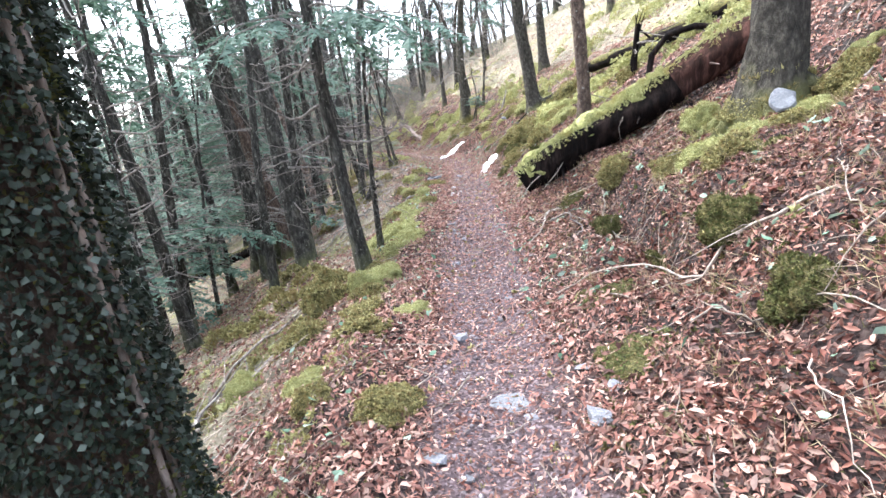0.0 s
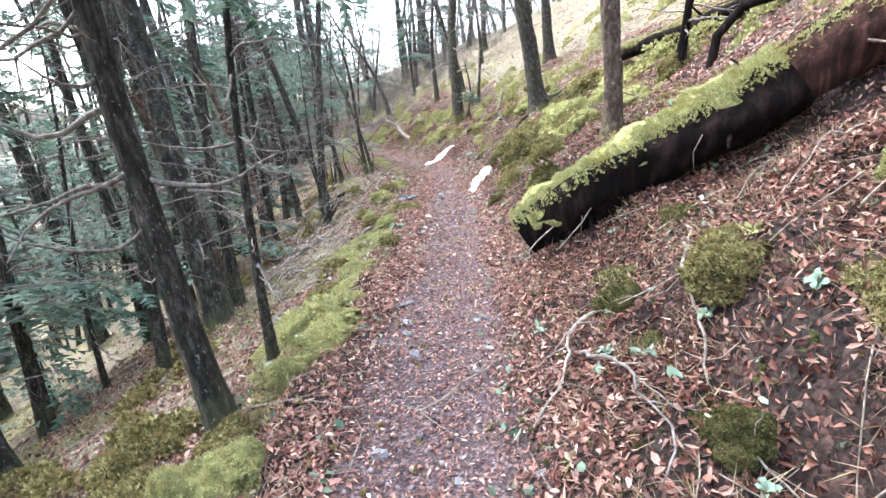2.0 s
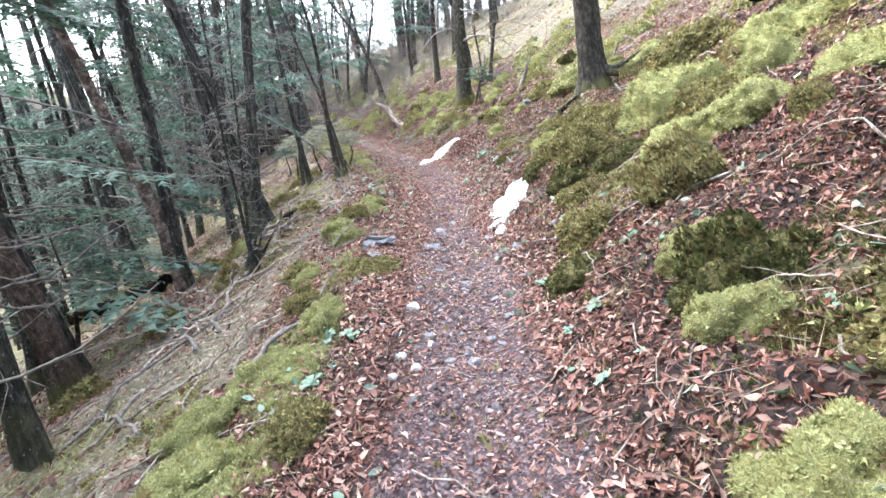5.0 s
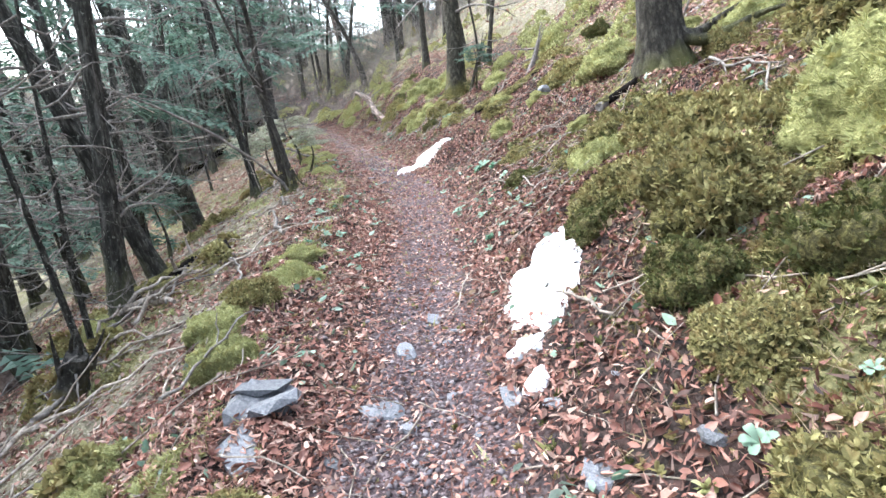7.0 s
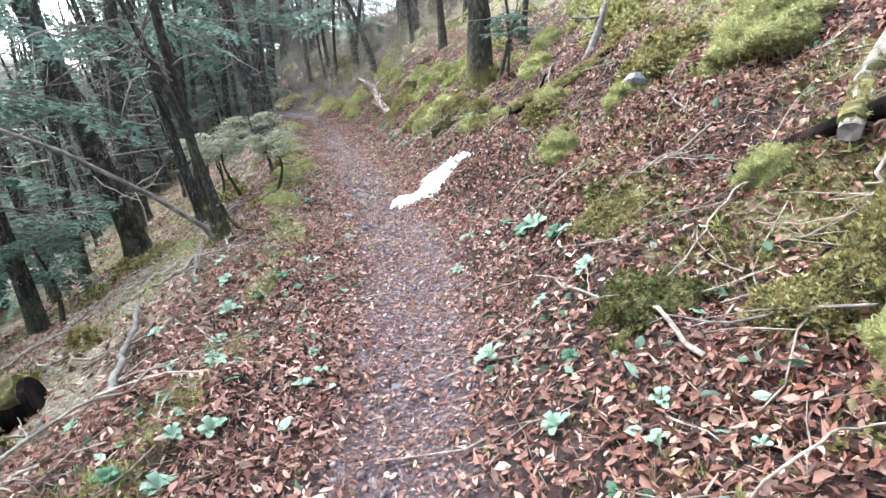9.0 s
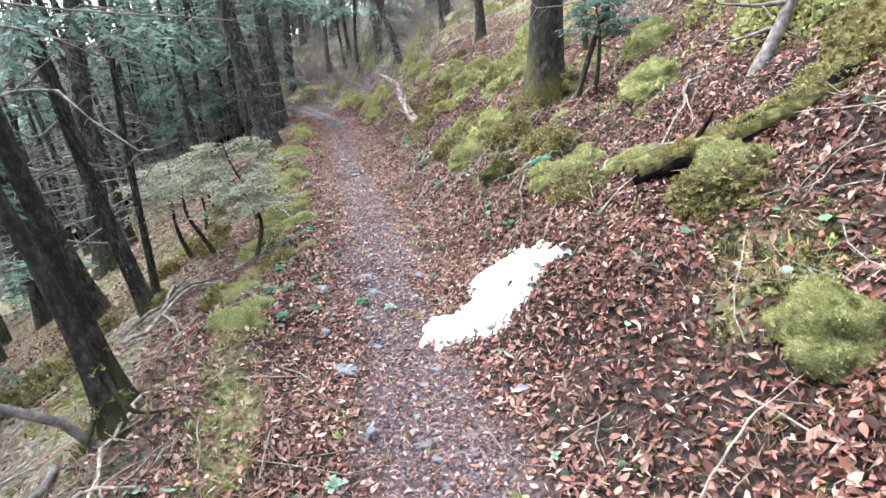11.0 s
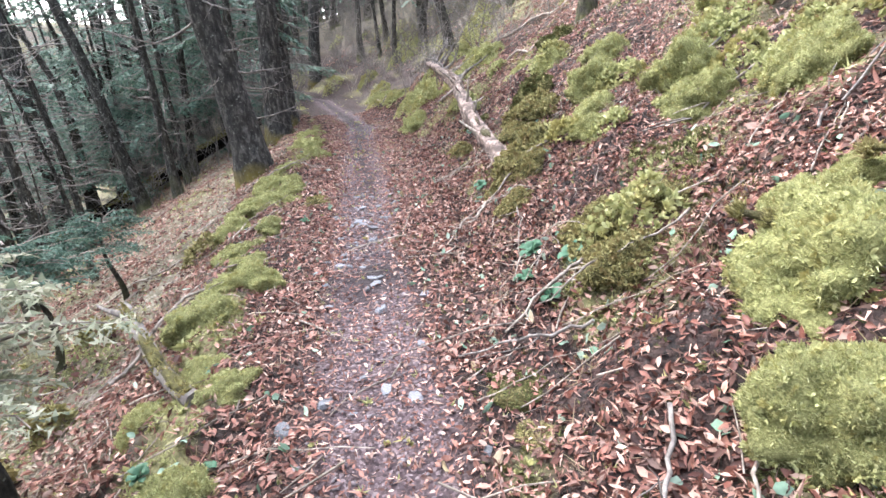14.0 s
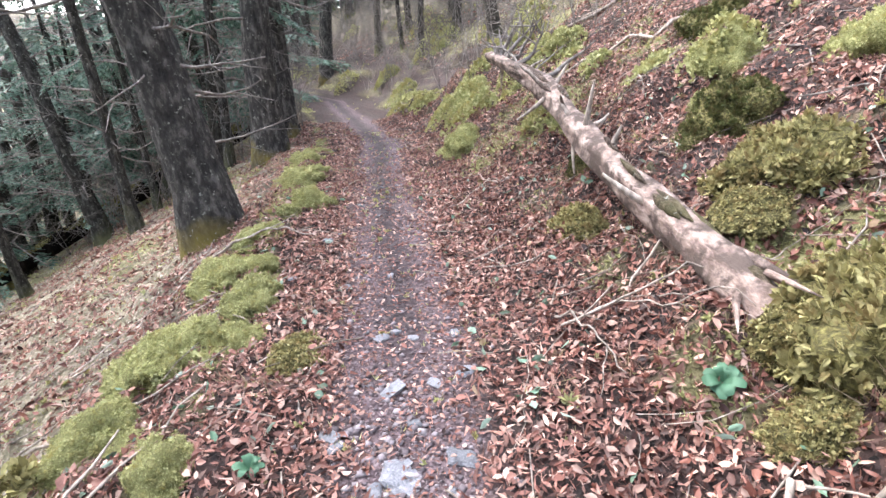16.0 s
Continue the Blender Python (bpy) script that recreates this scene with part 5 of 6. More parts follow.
def stone(x, y, w, mesh=None, tilt=0.0, lift=0.0, label="flat grey slate stone lying on the path"):
    g = np.random.default_rng(int(abs(x) * 1313 + y * 717))
    ob = tagged(new("stone", STONES[g.integers(6) if mesh is None else mesh]), label, "stone", group="stones on the path")
    ob.matrix_basis = Matrix.LocRotScale(at_ground(x, y, 0.006 + lift), Euler((radians(g.normal(0, 6) + tilt), radians(g.normal(0, 6)), g.uniform(0, 6.28))), (w, w, w))


for x, y, w in [(0.39, 10.69, 0.28), (0.42, 10.42, 0.30), (1.09, 11.45, 0.13), (0.9, 10.63, 0.16), (1.39, 10.59, 0.14), (0.95, 11.07, 0.11), (0.94, 9.96, 0.1), (1.4, 10.03, 0.08), (1.14, 9.61, 0.1), (1.53, 10.45, 0.09), (1.58, 10.07, 0.14),
                (0.84, 1.95, 0.19), (1.18, 1.66, 0.13), (1.22, 2.06, 0.08), (0.49, 1.57, 0.12), (0.64, 2.71, 0.12), (0.71, 5.69, 0.12), (0.62, 6.0, 0.12), (-1.4, 22.45, 0.16), (-1.2, 22.55, 0.12), (-1.55, 22.9, 0.14), (-1.25, 22.3, 0.15), (-1.7, 22.6, 0.1), (-1.9, 21.4, 0.12), (-0.25, 17.2, 0.16), (0.0, 17.5, 0.12), (0.45, 17.4, 0.13), (0.2, 16.2, 0.13)]:
    stone(x, y, w)
stone(0.36, 10.75, 0.26, 0, 14, 0.04, "grey slate slab stacked on another slab")
stone(0.46, 10.62, 0.22, 3, -12, 0.06, "grey slate slab stacked on another slab")
stone(-2.05, 21.45, 0.3, 3, 10, 0.0, "long weathered slab at the path edge")
stone(2.55, 15.5, 0.2, 4, 0, 0.04, "dark rounded stone in the mossy bank")
prop = tagged(new("stone", stone_mesh(23, 0.2)), "pale grey flat stone propped on the tree roots", "stone")
prop.data.materials[0] = PALE_STONE
prop.matrix_basis = Matrix.Translation((3.08, 3.56, 1.14)) @ Vector((-0.55, -0.75, 0.4)).to_track_quat("Z", "X").to_matrix().to_4x4() @ Matrix.Diagonal((0.17, 0.24, 0.2, 1))
for x, y, w in [(0.78, 9.22, 0.1), (0.75, 8.6, 0.06), (0.83, 8.5, 0.07), (0.72, 8.42, 0.05), (0.9, 8.75, 0.05), (0.62, 8.95, 0.05)]:
    pebble = tagged(new("stone", STONES[4]), "pale whitish stone lying on the path", "stone", group="stones on the path")
    pebble.matrix_basis = Matrix.LocRotScale(at_ground(x, y, 0.01), Euler((0.1, 0.05, x * 9)), (w, w, w))
    pebble.material_slots[0].link = "OBJECT"
    pebble.material_slots[0].material = WHITE_STONE
stone(-0.42, 6.55, 0.24, 4, 0, 0.04, "grey rounded boulder beside the moss")
g = np.random.default_rng(91)
for _ in range(190):
    y = g.uniform(0.9, 27) if g.random() < 0.5 else g.choice([g.normal(9.7, 1.2), g.normal(17.5, 1.3), g.normal(22, 1.5)])
    x = float(way(y)) + g.normal(-0.05, 0.27)
    stone(x, y, g.uniform(0.03, 0.085), None, 0, 0.0, "small grey stone in the trodden path")


# ---- leafy rosettes ----
def rosette_meshes(seed, mat, n=13):
    g = np.random.default_rng(seed)
    out = []
    for i in range(n):
        a = i * 2.4 + g.uniform(-0.3, 0.3)
        L, W = g.uniform(0.55, 1.1), g.uniform(0.26, 0.38)
        rise = g.uniform(0.2, 0.9)
        V, s = [], np.linspace(0, 1, 6)
        w = W * np.sin(np.pi * np.clip(s * 0.9 + 0.03, 0, 1) ** 1.5) ** 0.6
        zc = rise * np.sin(s * 2.2) * 0.5
        d, q = np.array([np.cos(a), np.sin(a)]), np.array([-np.sin(a), np.cos(a)])
        for k in range(6):
            c = d * L * s[k] * 0.6
            for t, dz in ((-1, 0.05), (0, 0), (1, 0.05)):
                V.append([*(c + q * w[k] * 0.5 * t), zc[k] + dz * w[k] * 2])
        F = []
        for k in range(5):
            for t in range(2):
                b = k * 3 + t
                F += [[b, b + 1, b + 3], [b + 1, b + 4, b + 3]]
        out.append(Shape().add(V, F).mesh("leaf", mat))
    return out


ROSETTES = {"g": [rosette_meshes(s, HERB) for s in (1, 2)], "p": [rosette_meshes(s, HERB_PALE, 7) for s in (3, 4)]}


def rosette(x, y, w, style="g"):
    g = np.random.default_rng(int(abs(x) * 1711 + y * 313))
    root = tagged(new("rosette_plant"), "low rosette of oval green leaves on the ground" if style == "g" else "low pale green leafy plant in leaf litter", "plant", group="leafy plants")
    n = Vector(normals_at(np.array([x]), np.array([y]), 0.2)[0])
    root.matrix_basis = Matrix.Translation(at_ground(x, y, 0.015)) @ Vector((0, 0, 1)).rotation_difference(n).to_matrix().to_4x4() @ pose(0, 0, 0, 0, 0, g.uniform(0, 360)) @ Matrix.Diagonal((w * 0.75, w * 0.75, w * 0.75, 1))
    for me in ROSETTES[style][g.integers(2)]:
        leaf = new("leaf", me)
        leaf.parent = root


for x, y, w in [(0.06, 21.3, 0.2), (0.3, 21.05, 0.22), (0.02, 21.0, 0.17), (1.38, 17.92, 0.2), (0.98, 17.93, 0.11), (1.55, 17.25, 0.18), (0.47, 19.24, 0.15), (0.14, 20.7, 0.16), (-0.93, 18.38, 0.15), (-0.8, 18.0, 0.14), (-0.7, 17.6, 0.14), (-0.6, 17.2, 0.13), (-0.9, 17.3, 0.14), (-0.36, 22.75, 0.15), (1.1, 17.4, 0.12), (1.75, 17.5, 0.16), (0.1, 17.0, 0.12), (-1.9, 22.4, 0.12), (-2.0, 21.0, 0.12), (1.62, 14.5, 0.16), (1.75, 14.2, 0.14), (2.03, 8.9, 0.13)]:
    rosette(x, y, w, "g")
for x, y, w in [(0.28, 8.97, 0.18), (0.43, 8.92, 0.15), (0.29, 8.54, 0.15), (0.1, 8.7, 0.16), (0.2, 8.3, 0.14), (1.67, 14.44, 0.2), (1.33, 13.45, 0.15), (-0.15, 14.28, 0.16), (-0.3, 14.6, 0.14), (-0.05, 13.9, 0.14), (0.28, 13.14, 0.12), (0.15, 13.5, 0.13), (1.8, 13.8, 0.14), (1.2, 14.5, 0.1), (2.1, 4.4, 0.1), (2.25, 4.0, 0.1), (1.7, 4.5, 0.1), (1.5, 5.0, 0.09), (1.45, 3.4, 0.09), (0.5, 12.6, 0.11), (0.2, 12.9, 0.13), (1.6, 9.2, 0.12), (1.75, 8.6, 0.12), (1.9, 9.9, 0.1), (0.3, 16.9, 0.1), (-0.4, 13.3, 0.13), (-0.5, 15.0, 0.13), (0.35, 15.4, 0.1), (1.5, 12.9, 0.11)]:
    rosette(x, y, w, "p")


# ---- conifer saplings ----
def sapling(x, y, h, lean, seed, mat, label, boughs=26):
    g = np.random.default_rng(seed)
    root = tagged(new("conifer_sapling"), label, "sapling", group="saplings beside the path")
    root.matrix_basis = Matrix.LocRotScale(at_ground(x, y, -0.01), Euler((radians(lean[0]), radians(lean[1]), g.uniform(0, 6.28))), None)
    s = np.linspace(0, 1, 12)
    P = np.c_[0.06 * np.sin(s * 5 + seed), 0.05 * np.sin(s * 4), h * s]
    part("stem", Shape().add(*tube(P, np.linspace(0.03, 0.006, 12) * h ** 0.5, 8, 0.2, seed)), BARK_GREY, root)
    sh, wood, tips = Shape(), Shape(), []
    for i in range(boughs):
        u = g.uniform(0.62, 1.0)
        p = np.array([np.interp(u, s, P[:, k]) for k in range(3)])
        a = g.uniform(0, 6.28)
        L = h * 0.8 * (1.25 - u * 0.8) * g.uniform(0.5, 1.1)
        q = bend(p, p + np.array([np.cos(a), np.sin(a), 0.12]) * L, -0.08 * L, 0.03 * L, 7, g)
        wood.add(*tube(q, np.linspace(0.008, 0.002, 7), 4, caps=False))
        tips.append(q)
    sprays(sh, tips, g, 13, 0.11 * h ** 0.5, 0.009, 0.45)
    tagged(part("foliage", sh, mat, root), kind="stuff")
    tagged(part("bough", wood, TWIG, root), kind="stuff")


sapling(-1.67, 19.3, 1.05, (0, -6), 101, NEEDLES_PALE, "pale green drooping conifer sapling at the path edge", 26)
sapling(-2.05, 18.95, 1.0, (3, -8), 102, NEEDLES_PALE, "pale green drooping conifer sapling at the path edge", 26)
sapling(-2.7, 19.6, 1.2, (0, -8), 103, NEEDLES_PALE, "pale drooping conifer sapling on the slope", 26)
sapling(-3.2, 20.9, 1.0, (0, -5), 104, NEEDLES, "dark green conifer sapling on the slope", 34)
sapling(-3.9, 22.3, 0.9, (0, -5), 105, NEEDLES, "dark green conifer sapling on the slope", 34)
sapling(-1.15, 18.25, 0.75, (0, -2), 106, NEEDLES_PALE, "small pale conifer sapling at the path edge", 30)
sapling(2.0, 18.95, 0.75, (0, 2), 107, NEEDLES, "small green conifer sapling on the mossy bank", 22)
sapling(-3.1, 16.4, 1.0, (0, -3), 108, NEEDLES, "dark green conifer sapling on the slope", 24)
sapling(-3.6, 11.9, 1.6, (0, -3), 109, NEEDLES, "dark green conifer sapling on the slope", 30)


# ---- fallen branches ----
def fallen_branch(x0, y0, x1, y1, r=0.01, mat=None, seed=0, lift=0.03, twigs=5, label="thin pale fallen branch on the leaf litter"):
    g = np.random.default_rng(seed + int(abs(x0) * 331 + y0 * 77))
    n = 14
    s = np.linspace(0, 1, n)
    w = np.cumsum(g.normal(0, 0.018, n))
    X = x0 + (x1 - x0) * s - (y1 - y0) * w
    Y = y0 + (y1 - y0) * s + (x1 - x0) * w
    Z = height(X, Y) + lift + 0.04 * np.sin(s * 3.1)
    root = tagged(new("fallen_branch"), label, "branch", group="fallen branches")
    root.matrix_basis = Matrix.Translation((x0, y0, float(Z[0])))
    P = np.c_[X, Y, Z] - [x0, y0, Z[0]]
    part("stem", Shape().add(*tube(P, r * np.linspace(1.1, 0.45, n), 6, 0.25, seed)), mat or TWIG, root)
    for _ in range(twigs):
        k = g.integers(3, n)
        v = (P[-1] - P[0]) * 0.25 + g.normal(0, 0.16, 3) * [1, 1, 0.5]
        part("twig", Shape().add(*tube(bend(P[k], P[k] + v * g.uniform(0.4, 1), 0, 0.015, 6, g), r * np.linspace(0.5, 0.2, 6), 4)), mat or TWIG, root)


for i, b in enumerate([(-2.0, 2.6, -0.9, 4.4, 0.016), (-1.3, 2.3, -0.7, 3.6, 0.012), (-1.1, 2.2, -1.3, 3.6, 0.012), (2.4, 2.1, 1.3, 3.0, 0.009), (1.8, 5.0, 1.35, 4.2, 0.01), (1.6, 4.6, 1.7, 3.8, 0.01), (2.2, 4.9, 1.9, 4.1, 0.01),
                        (-2.1, 10.9, -0.2, 11.5, 0.014), (-2.0, 11.4, -0.5, 12.2, 0.012), (-1.9, 9.4, -0.6, 10.9, 0.013), (-1.7, 10.2, -0.7, 11.2, 0.012), (-1.5, 9.1, -0.4, 9.9, 0.012), (-1.8, 12.1, -0.3, 12.0, 0.014),
                        (2.6, 9.0, 1.7, 9.9, 0.009), (2.9, 9.4, 2.2, 10.4, 0.009), (1.3, 11.9, 1.22, 11.4, 0.007), (2.9, 12.4, 2.3, 13.4, 0.006), (2.5, 12.6, 1.9, 13.2, 0.006), (2.7, 13.3, 2.0, 12.7, 0.006), (1.9, 12.9, 1.5, 13.9, 0.008), (2.6, 14.4, 1.7, 14.1, 0.006),
                        (-1.0, 15.6, -0.7, 14.6, 0.016), (-1.2, 15.2, -0.5, 15.5, 0.012), (-0.9, 16.1, -0.45, 15.1, 0.010), (-1.9, 12.9, -0.9, 12.4, 0.04), (-1.7, 12.3, -0.6, 12.9, 0.014), (-1.9, 14.4, -0.7, 13.9, 0.012), (-1.5, 13.0, -0.2, 13.6, 0.009),
                        (1.75, 18.2, 1.05, 17.75, 0.006), (1.3, 17.95, 1.2, 17.1, 0.006), (1.9, 17.7, 1.35, 16.8, 0.007), (1.15, 18.9, 0.85, 18.2, 0.006), (1.0, 19.2, 0.6, 18.7, 0.008), (-1.9, 17.2, -0.9, 18.6, 0.012), (-1.9, 18.0, -1.2, 17.0, 0.016), (-1.6, 16.9, -1.4, 17.9, 0.016), (-1.9, 19.6, -1.0, 19.0, 0.014), (0.45, 19.7, 0.25, 19.0, 0.008),
                        (0.3, 22.5, -0.5, 22.1, 0.011), (-0.3, 22.4, -0.55, 21.7, 0.009), (0.55, 21.2, 0.0, 20.4, 0.012), (0.3, 20.4, -0.3, 20.3, 0.008), (-0.9, 22.0, -1.3, 21.7, 0.006), (-3.3, 24.2, -2.6, 24.6, 0.010), (1.7, 22.2, 0.9, 21.9, 0.010), (2.4, 21.4, 1.5, 20.9, 0.012), (0.6, 26.5, -1.0, 28.0, 0.02), (1.3, 28.5, -1.2, 30.2, 0.03), (2.5, 17.9, 1.9, 17.1, 0.01), (3.3, 12.9, 3.0, 11.6, 0.012), (3.7, 11.4, 2.9, 12.6, 0.012),
                        (-2.7, 15.2, -1.6, 16.0, 0.012), (-2.6, 6.1, -1.4, 7.3, 0.012), (-3.2, 8.4, -2.0, 10.0, 0.012), (-4.5, 12.0, -3.0, 12.6, 0.014), (-2.5, 20.6, -1.8, 21.6, 0.012), (-4.2, 22.4, -2.7, 22.9, 0.012)]):
    fallen_branch(*b[:4], r=b[4], seed=i, mat=TWIG_DARK if i % 4 == 1 else TWIG)

# an arched dead bough over the upper bank
arch = tagged(new("arched_branch"), "dark arched dead branch over the bank", "branch")
arch.location = (3.9, 8.0, float(height(3.9, 8.0)))
part("stem", Shape().add(*tube([[0, 0, 0], [0.05, 0, 0.3], [0.25, -0.1, 0.55], [0.6, -0.2, 0.62], [0.95, -0.3, 0.55], [1.3, -0.4, 0.65]], [0.05, 0.045, 0.045, 0.05, 0.045, 0.03], 9, 0.15, 5)), ROTTEN, arch)


# ---- scatter: leaves, moss fronds, gravel, twigs ----
def scatter(n, d0, d1, y0, y1, g, weight):
    out = []
    got = 0
    while got < n:
        m = n * 2
        y = g.uniform(y0, y1, m)
        d = g.uniform(d0, d1, m)
        x = way(y) + d
        k = g.uniform(0, 1, m) < weight(x, y, d)
        out.append(np.c_[x[k], y[k]])
        got += k.sum()
    return np.concatenate(out)[:n]


def litter_weight(x, y, d):
    n = fbm(x * 1.4, y * 1.4, 33)
    side = np.where(d > 0, 1.0, np.where(d > -1.3, 0.95, 0.55))
    return side * (1 - 0.98 * path_mask(x, y)) * (1 - 0.75 * moss_mask(x, y)) * (0.5 + 0.7 * smooth(0.3, 0.6, n))


def build_litter(n, d0, d1, y0, y1, size, seed, name, label, weight=litter_weight, loose=0.5, mat=None):
    """Curled, ridged leaves lying every way on the ground."""
    g = np.random.default_rng(seed)
    xy = scatter(n, d0, d1, y0, y1, g, weight)
    x, y = xy[:, 0], xy[:, 1]
    N = normals_at(x, y) + g.normal(0, loose, (n, 3))
    N /= np.linalg.norm(N, axis=1)[:, None]
    T = np.cross(N, g.normal(0, 1, (n, 3)))
    T /= np.linalg.norm(T, axis=1)[:, None]
    S = np.cross(N, T)
    L = (g.uniform(0.45, 1.3, n) * size)[:, None]
    W = L * (0.15 + 0.42 * g.random((n, 1)) ** 1.4)
    C = np.c_[x, y, height(x, y) + g.uniform(0.002, 0.03, n)]
    curl = g.uniform(-0.35, 0.45, (n, 1)) * L
    cup = g.uniform(-0.1, 0.6, (n, 1)) * W

    def at(s, t, h):
        return C + T * (L * s) + S * (W * t) + N * (curl * 4 * s * s * 0.35 + cup * h)

    V = np.stack([at(-0.5, 0, 0), at(-0.15, 0.5, 1), at(-0.15, 0, 0), at(-0.15, -0.5, 1), at(0.2, 0.42, 1), at(0.2, -0.42, 1), at(0.5, g.uniform(-0.2, 0.2, (n, 1)), 0)], 1).reshape(-1, 3)
    k = np.arange(n)[:, None] * 7
    F = np.concatenate([k + [0, 2, 1], k + [0, 3, 2], k + [1, 2, 4], k + [2, 3, 5], k + [2, 6, 4], k + [2, 5, 6]])
    tagged(new(name, fast_mesh(name, V, F, mat or LITTER, True)), label, "leaf litter", kind="stuff")


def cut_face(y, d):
    """The cut of the bank just above the path, 0 to 1."""
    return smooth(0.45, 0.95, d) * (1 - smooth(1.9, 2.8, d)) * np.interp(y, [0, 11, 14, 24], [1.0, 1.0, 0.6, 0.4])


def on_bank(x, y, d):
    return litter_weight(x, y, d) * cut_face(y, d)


def off_bank(x, y, d):
    return litter_weight(x, y, d) * (1 - cut_face(y, d))


build_litter(115000, -1.6, 4.6, -0.3, 14, 0.043, 110, "leaf_litter", "dry pale brown fallen leaves beside the path", off_bank)
build_litter(150000, -1.7, 4.6, 14, 31, 0.042, 111, "leaf_litter", "dry reddish fallen leaves beside the path", off_bank)
build_litter(70000, 0.4, 2.8, -0.3, 14, 0.041, 116, "leaf_litter", "darker rust-red fallen leaves on the bank", on_bank, 0.55, LITTER_RUST)
build_litter(64000, 0.4, 2.8, 14, 31, 0.044, 117, "leaf_litter", "darker rust-red fallen leaves on the bank", on_bank, 0.55, LITTER_RUST)
build_litter(40000, -9, 10, 0, 42, 0.08, 112, "leaf_litter", "brown fallen leaves on the wooded slope", lambda x, y, d: litter_weight(x, y, d) * smooth(2.0, 3.0, np.abs(d)))
build_litter(36000, -0.6, 0.6, 0, 27, 0.026, 113, "leaf_litter", "crumbled leaf bits trodden into the path", lambda x, y, d: (0.3 + 0.7 * path_mask(x, y)) * (1 - 0.85 * mud_mask(x, y)), 0.3)


def build_moss(n, d0, d1, y0, y1, seed, size, mat):
    g = np.random.default_rng(seed)
    xy = scatter(n, d0, d1, y0, y1, g, lambda x, y, d: moss_mask(x, y) * (0.15 + 0.85 * smooth(0.4, 0.6, fbm(x * 5, y * 5, 41))) + 0.02)
    N = normals_at(xy[:, 0], xy[:, 1])
    B = np.c_[xy, height(xy[:, 0], xy[:, 1]) - 0.004]
    tagged(new("moss_carpet", Shape().add(*tufts(B, N, g.uniform(0.02, 0.042, n) * size, g.uniform(0.006, 0.010, n) * size, g, 6, 0.8)).add(*clumps(B[: n // 9], N[: n // 9], g.uniform(0.018, 0.034, n // 9) * size, g.uniform(0.010, 0.018, n // 9) * size, g, 12)).mesh("moss_carpet", mat)), "soft yellow-green moss carpet on the woodland floor", "moss", kind="stuff")


build_moss(18000, -2.2, 3.4, 0, 15, 120, 1.0, MOSS)
build_moss(20000, -2.4, 4.2, 14, 30, 121, 1.0, MOSS_BRIGHT)
build_moss(9000, -8, 8, 2, 40, 122, 1.7, MOSS_BRIGHT)
build_moss(16000, 0.7, 3.0, 8.5, 13, 123, 1.1, MOSS)
build_moss(12000, -1.5, -0.6, 1.5, 13, 124, 1.0, MOSS_BRIGHT)


def build_gravel(n, seed):
    g = np.random.default_rng(seed)
    spots = np.array([9.5, 10.4, 17.2, 18.2, 22.3])
    xy = scatter(n, -0.6, 0.6, 0, 27, g, lambda x, y, d: (1 - mud_mask(x, y)) * np.exp(-((d + 0.05) / 0.26) ** 2) * (0.12 + 0.88 * np.clip(np.exp(-((y[:, None] - spots) / 0.9) ** 2).sum(1), 0, 1)))
    base = np.array([[1, 0, 0], [0, 1, 0], [-1, 0, 0], [0, -1, 0], [0, 0, 0.55], [0, 0, -0.4]], float)
    tri = np.array([[0, 1, 4], [1, 2, 4], [2, 3, 4], [3, 0, 4], [1, 0, 5], [2, 1, 5], [3, 2, 5], [0, 3, 5]])
    s = (0.004 + 0.018 * g.uniform(0, 1, n) ** 3)[:, None, None]
    V = base[None] * g.uniform(0.6, 1.4, (n, 6, 1)) + g.normal(0, 0.12, (n, 6, 3))
    a = g.uniform(0, 6.28, n)
    c, q = np.cos(a), np.sin(a)
    V = np.stack([V[..., 0] * c[:, None] - V[..., 1] * q[:, None], V[..., 0] * q[:, None] + V[..., 1] * c[:, None], V[..., 2]], -1) * s
    V += np.c_[xy, height(xy[:, 0], xy[:, 1]) + 0.003][:, None]
    F = tri[None] + np.arange(n)[:, None, None] * 6
    tagged(new("gravel", fast_mesh("gravel", V, F, PEBBLE, True)), "loose grey gravel on the trodden path", "gravel", kind="stuff")


build_gravel(11000, 130)


def build_twigs(n, seed, d0, d1, y0, y1, mat, r=0.004):
    g = np.random.default_rng(seed)
    sh = Shape()
    xy = scatter(n, d0, d1, y0, y1, g, lambda x, y, d: 1 - 0.75 * path_mask(x, y))
    a = g.uniform(0, 6.28, n)
    L = g.uniform(0.12, 0.6, n)
    for i in range(n):
        s = np.linspace(-0.5, 0.5, 5)
        w = np.cumsum(g.normal(0, 0.05, 5)) * L[i]
        X = xy[i, 0] + np.cos(a[i]) * L[i] * s - np.sin(a[i]) * w
        Y = xy[i, 1] + np.sin(a[i]) * L[i] * s + np.cos(a[i]) * w
        Z = plain_height(X, Y) + (height(xy[i, 0], xy[i, 1]) - plain_height(xy[i, 0], xy[i, 1])) + g.uniform(0.01, 0.035)
        sh.add(*tube(np.c_[X, Y, Z], r * g.uniform(0.5, 1.5) * np.linspace(1, 0.5, 5), 3, caps=False))
    tagged(new("fallen_twigs", sh.mesh("fallen_twigs", mat)), "thin dead twigs strewn over the woodland floor", "twigs", kind="stuff")


build_twigs(2600, 140, -3.2, 3.6, 0, 30, TWIG)
build_twigs(2600, 141, -8, -1.0, 1, 32, TWIG, 0.006)
build_twigs(700, 142, 2, 9, 2, 40, TWIG_DARK, 0.008)


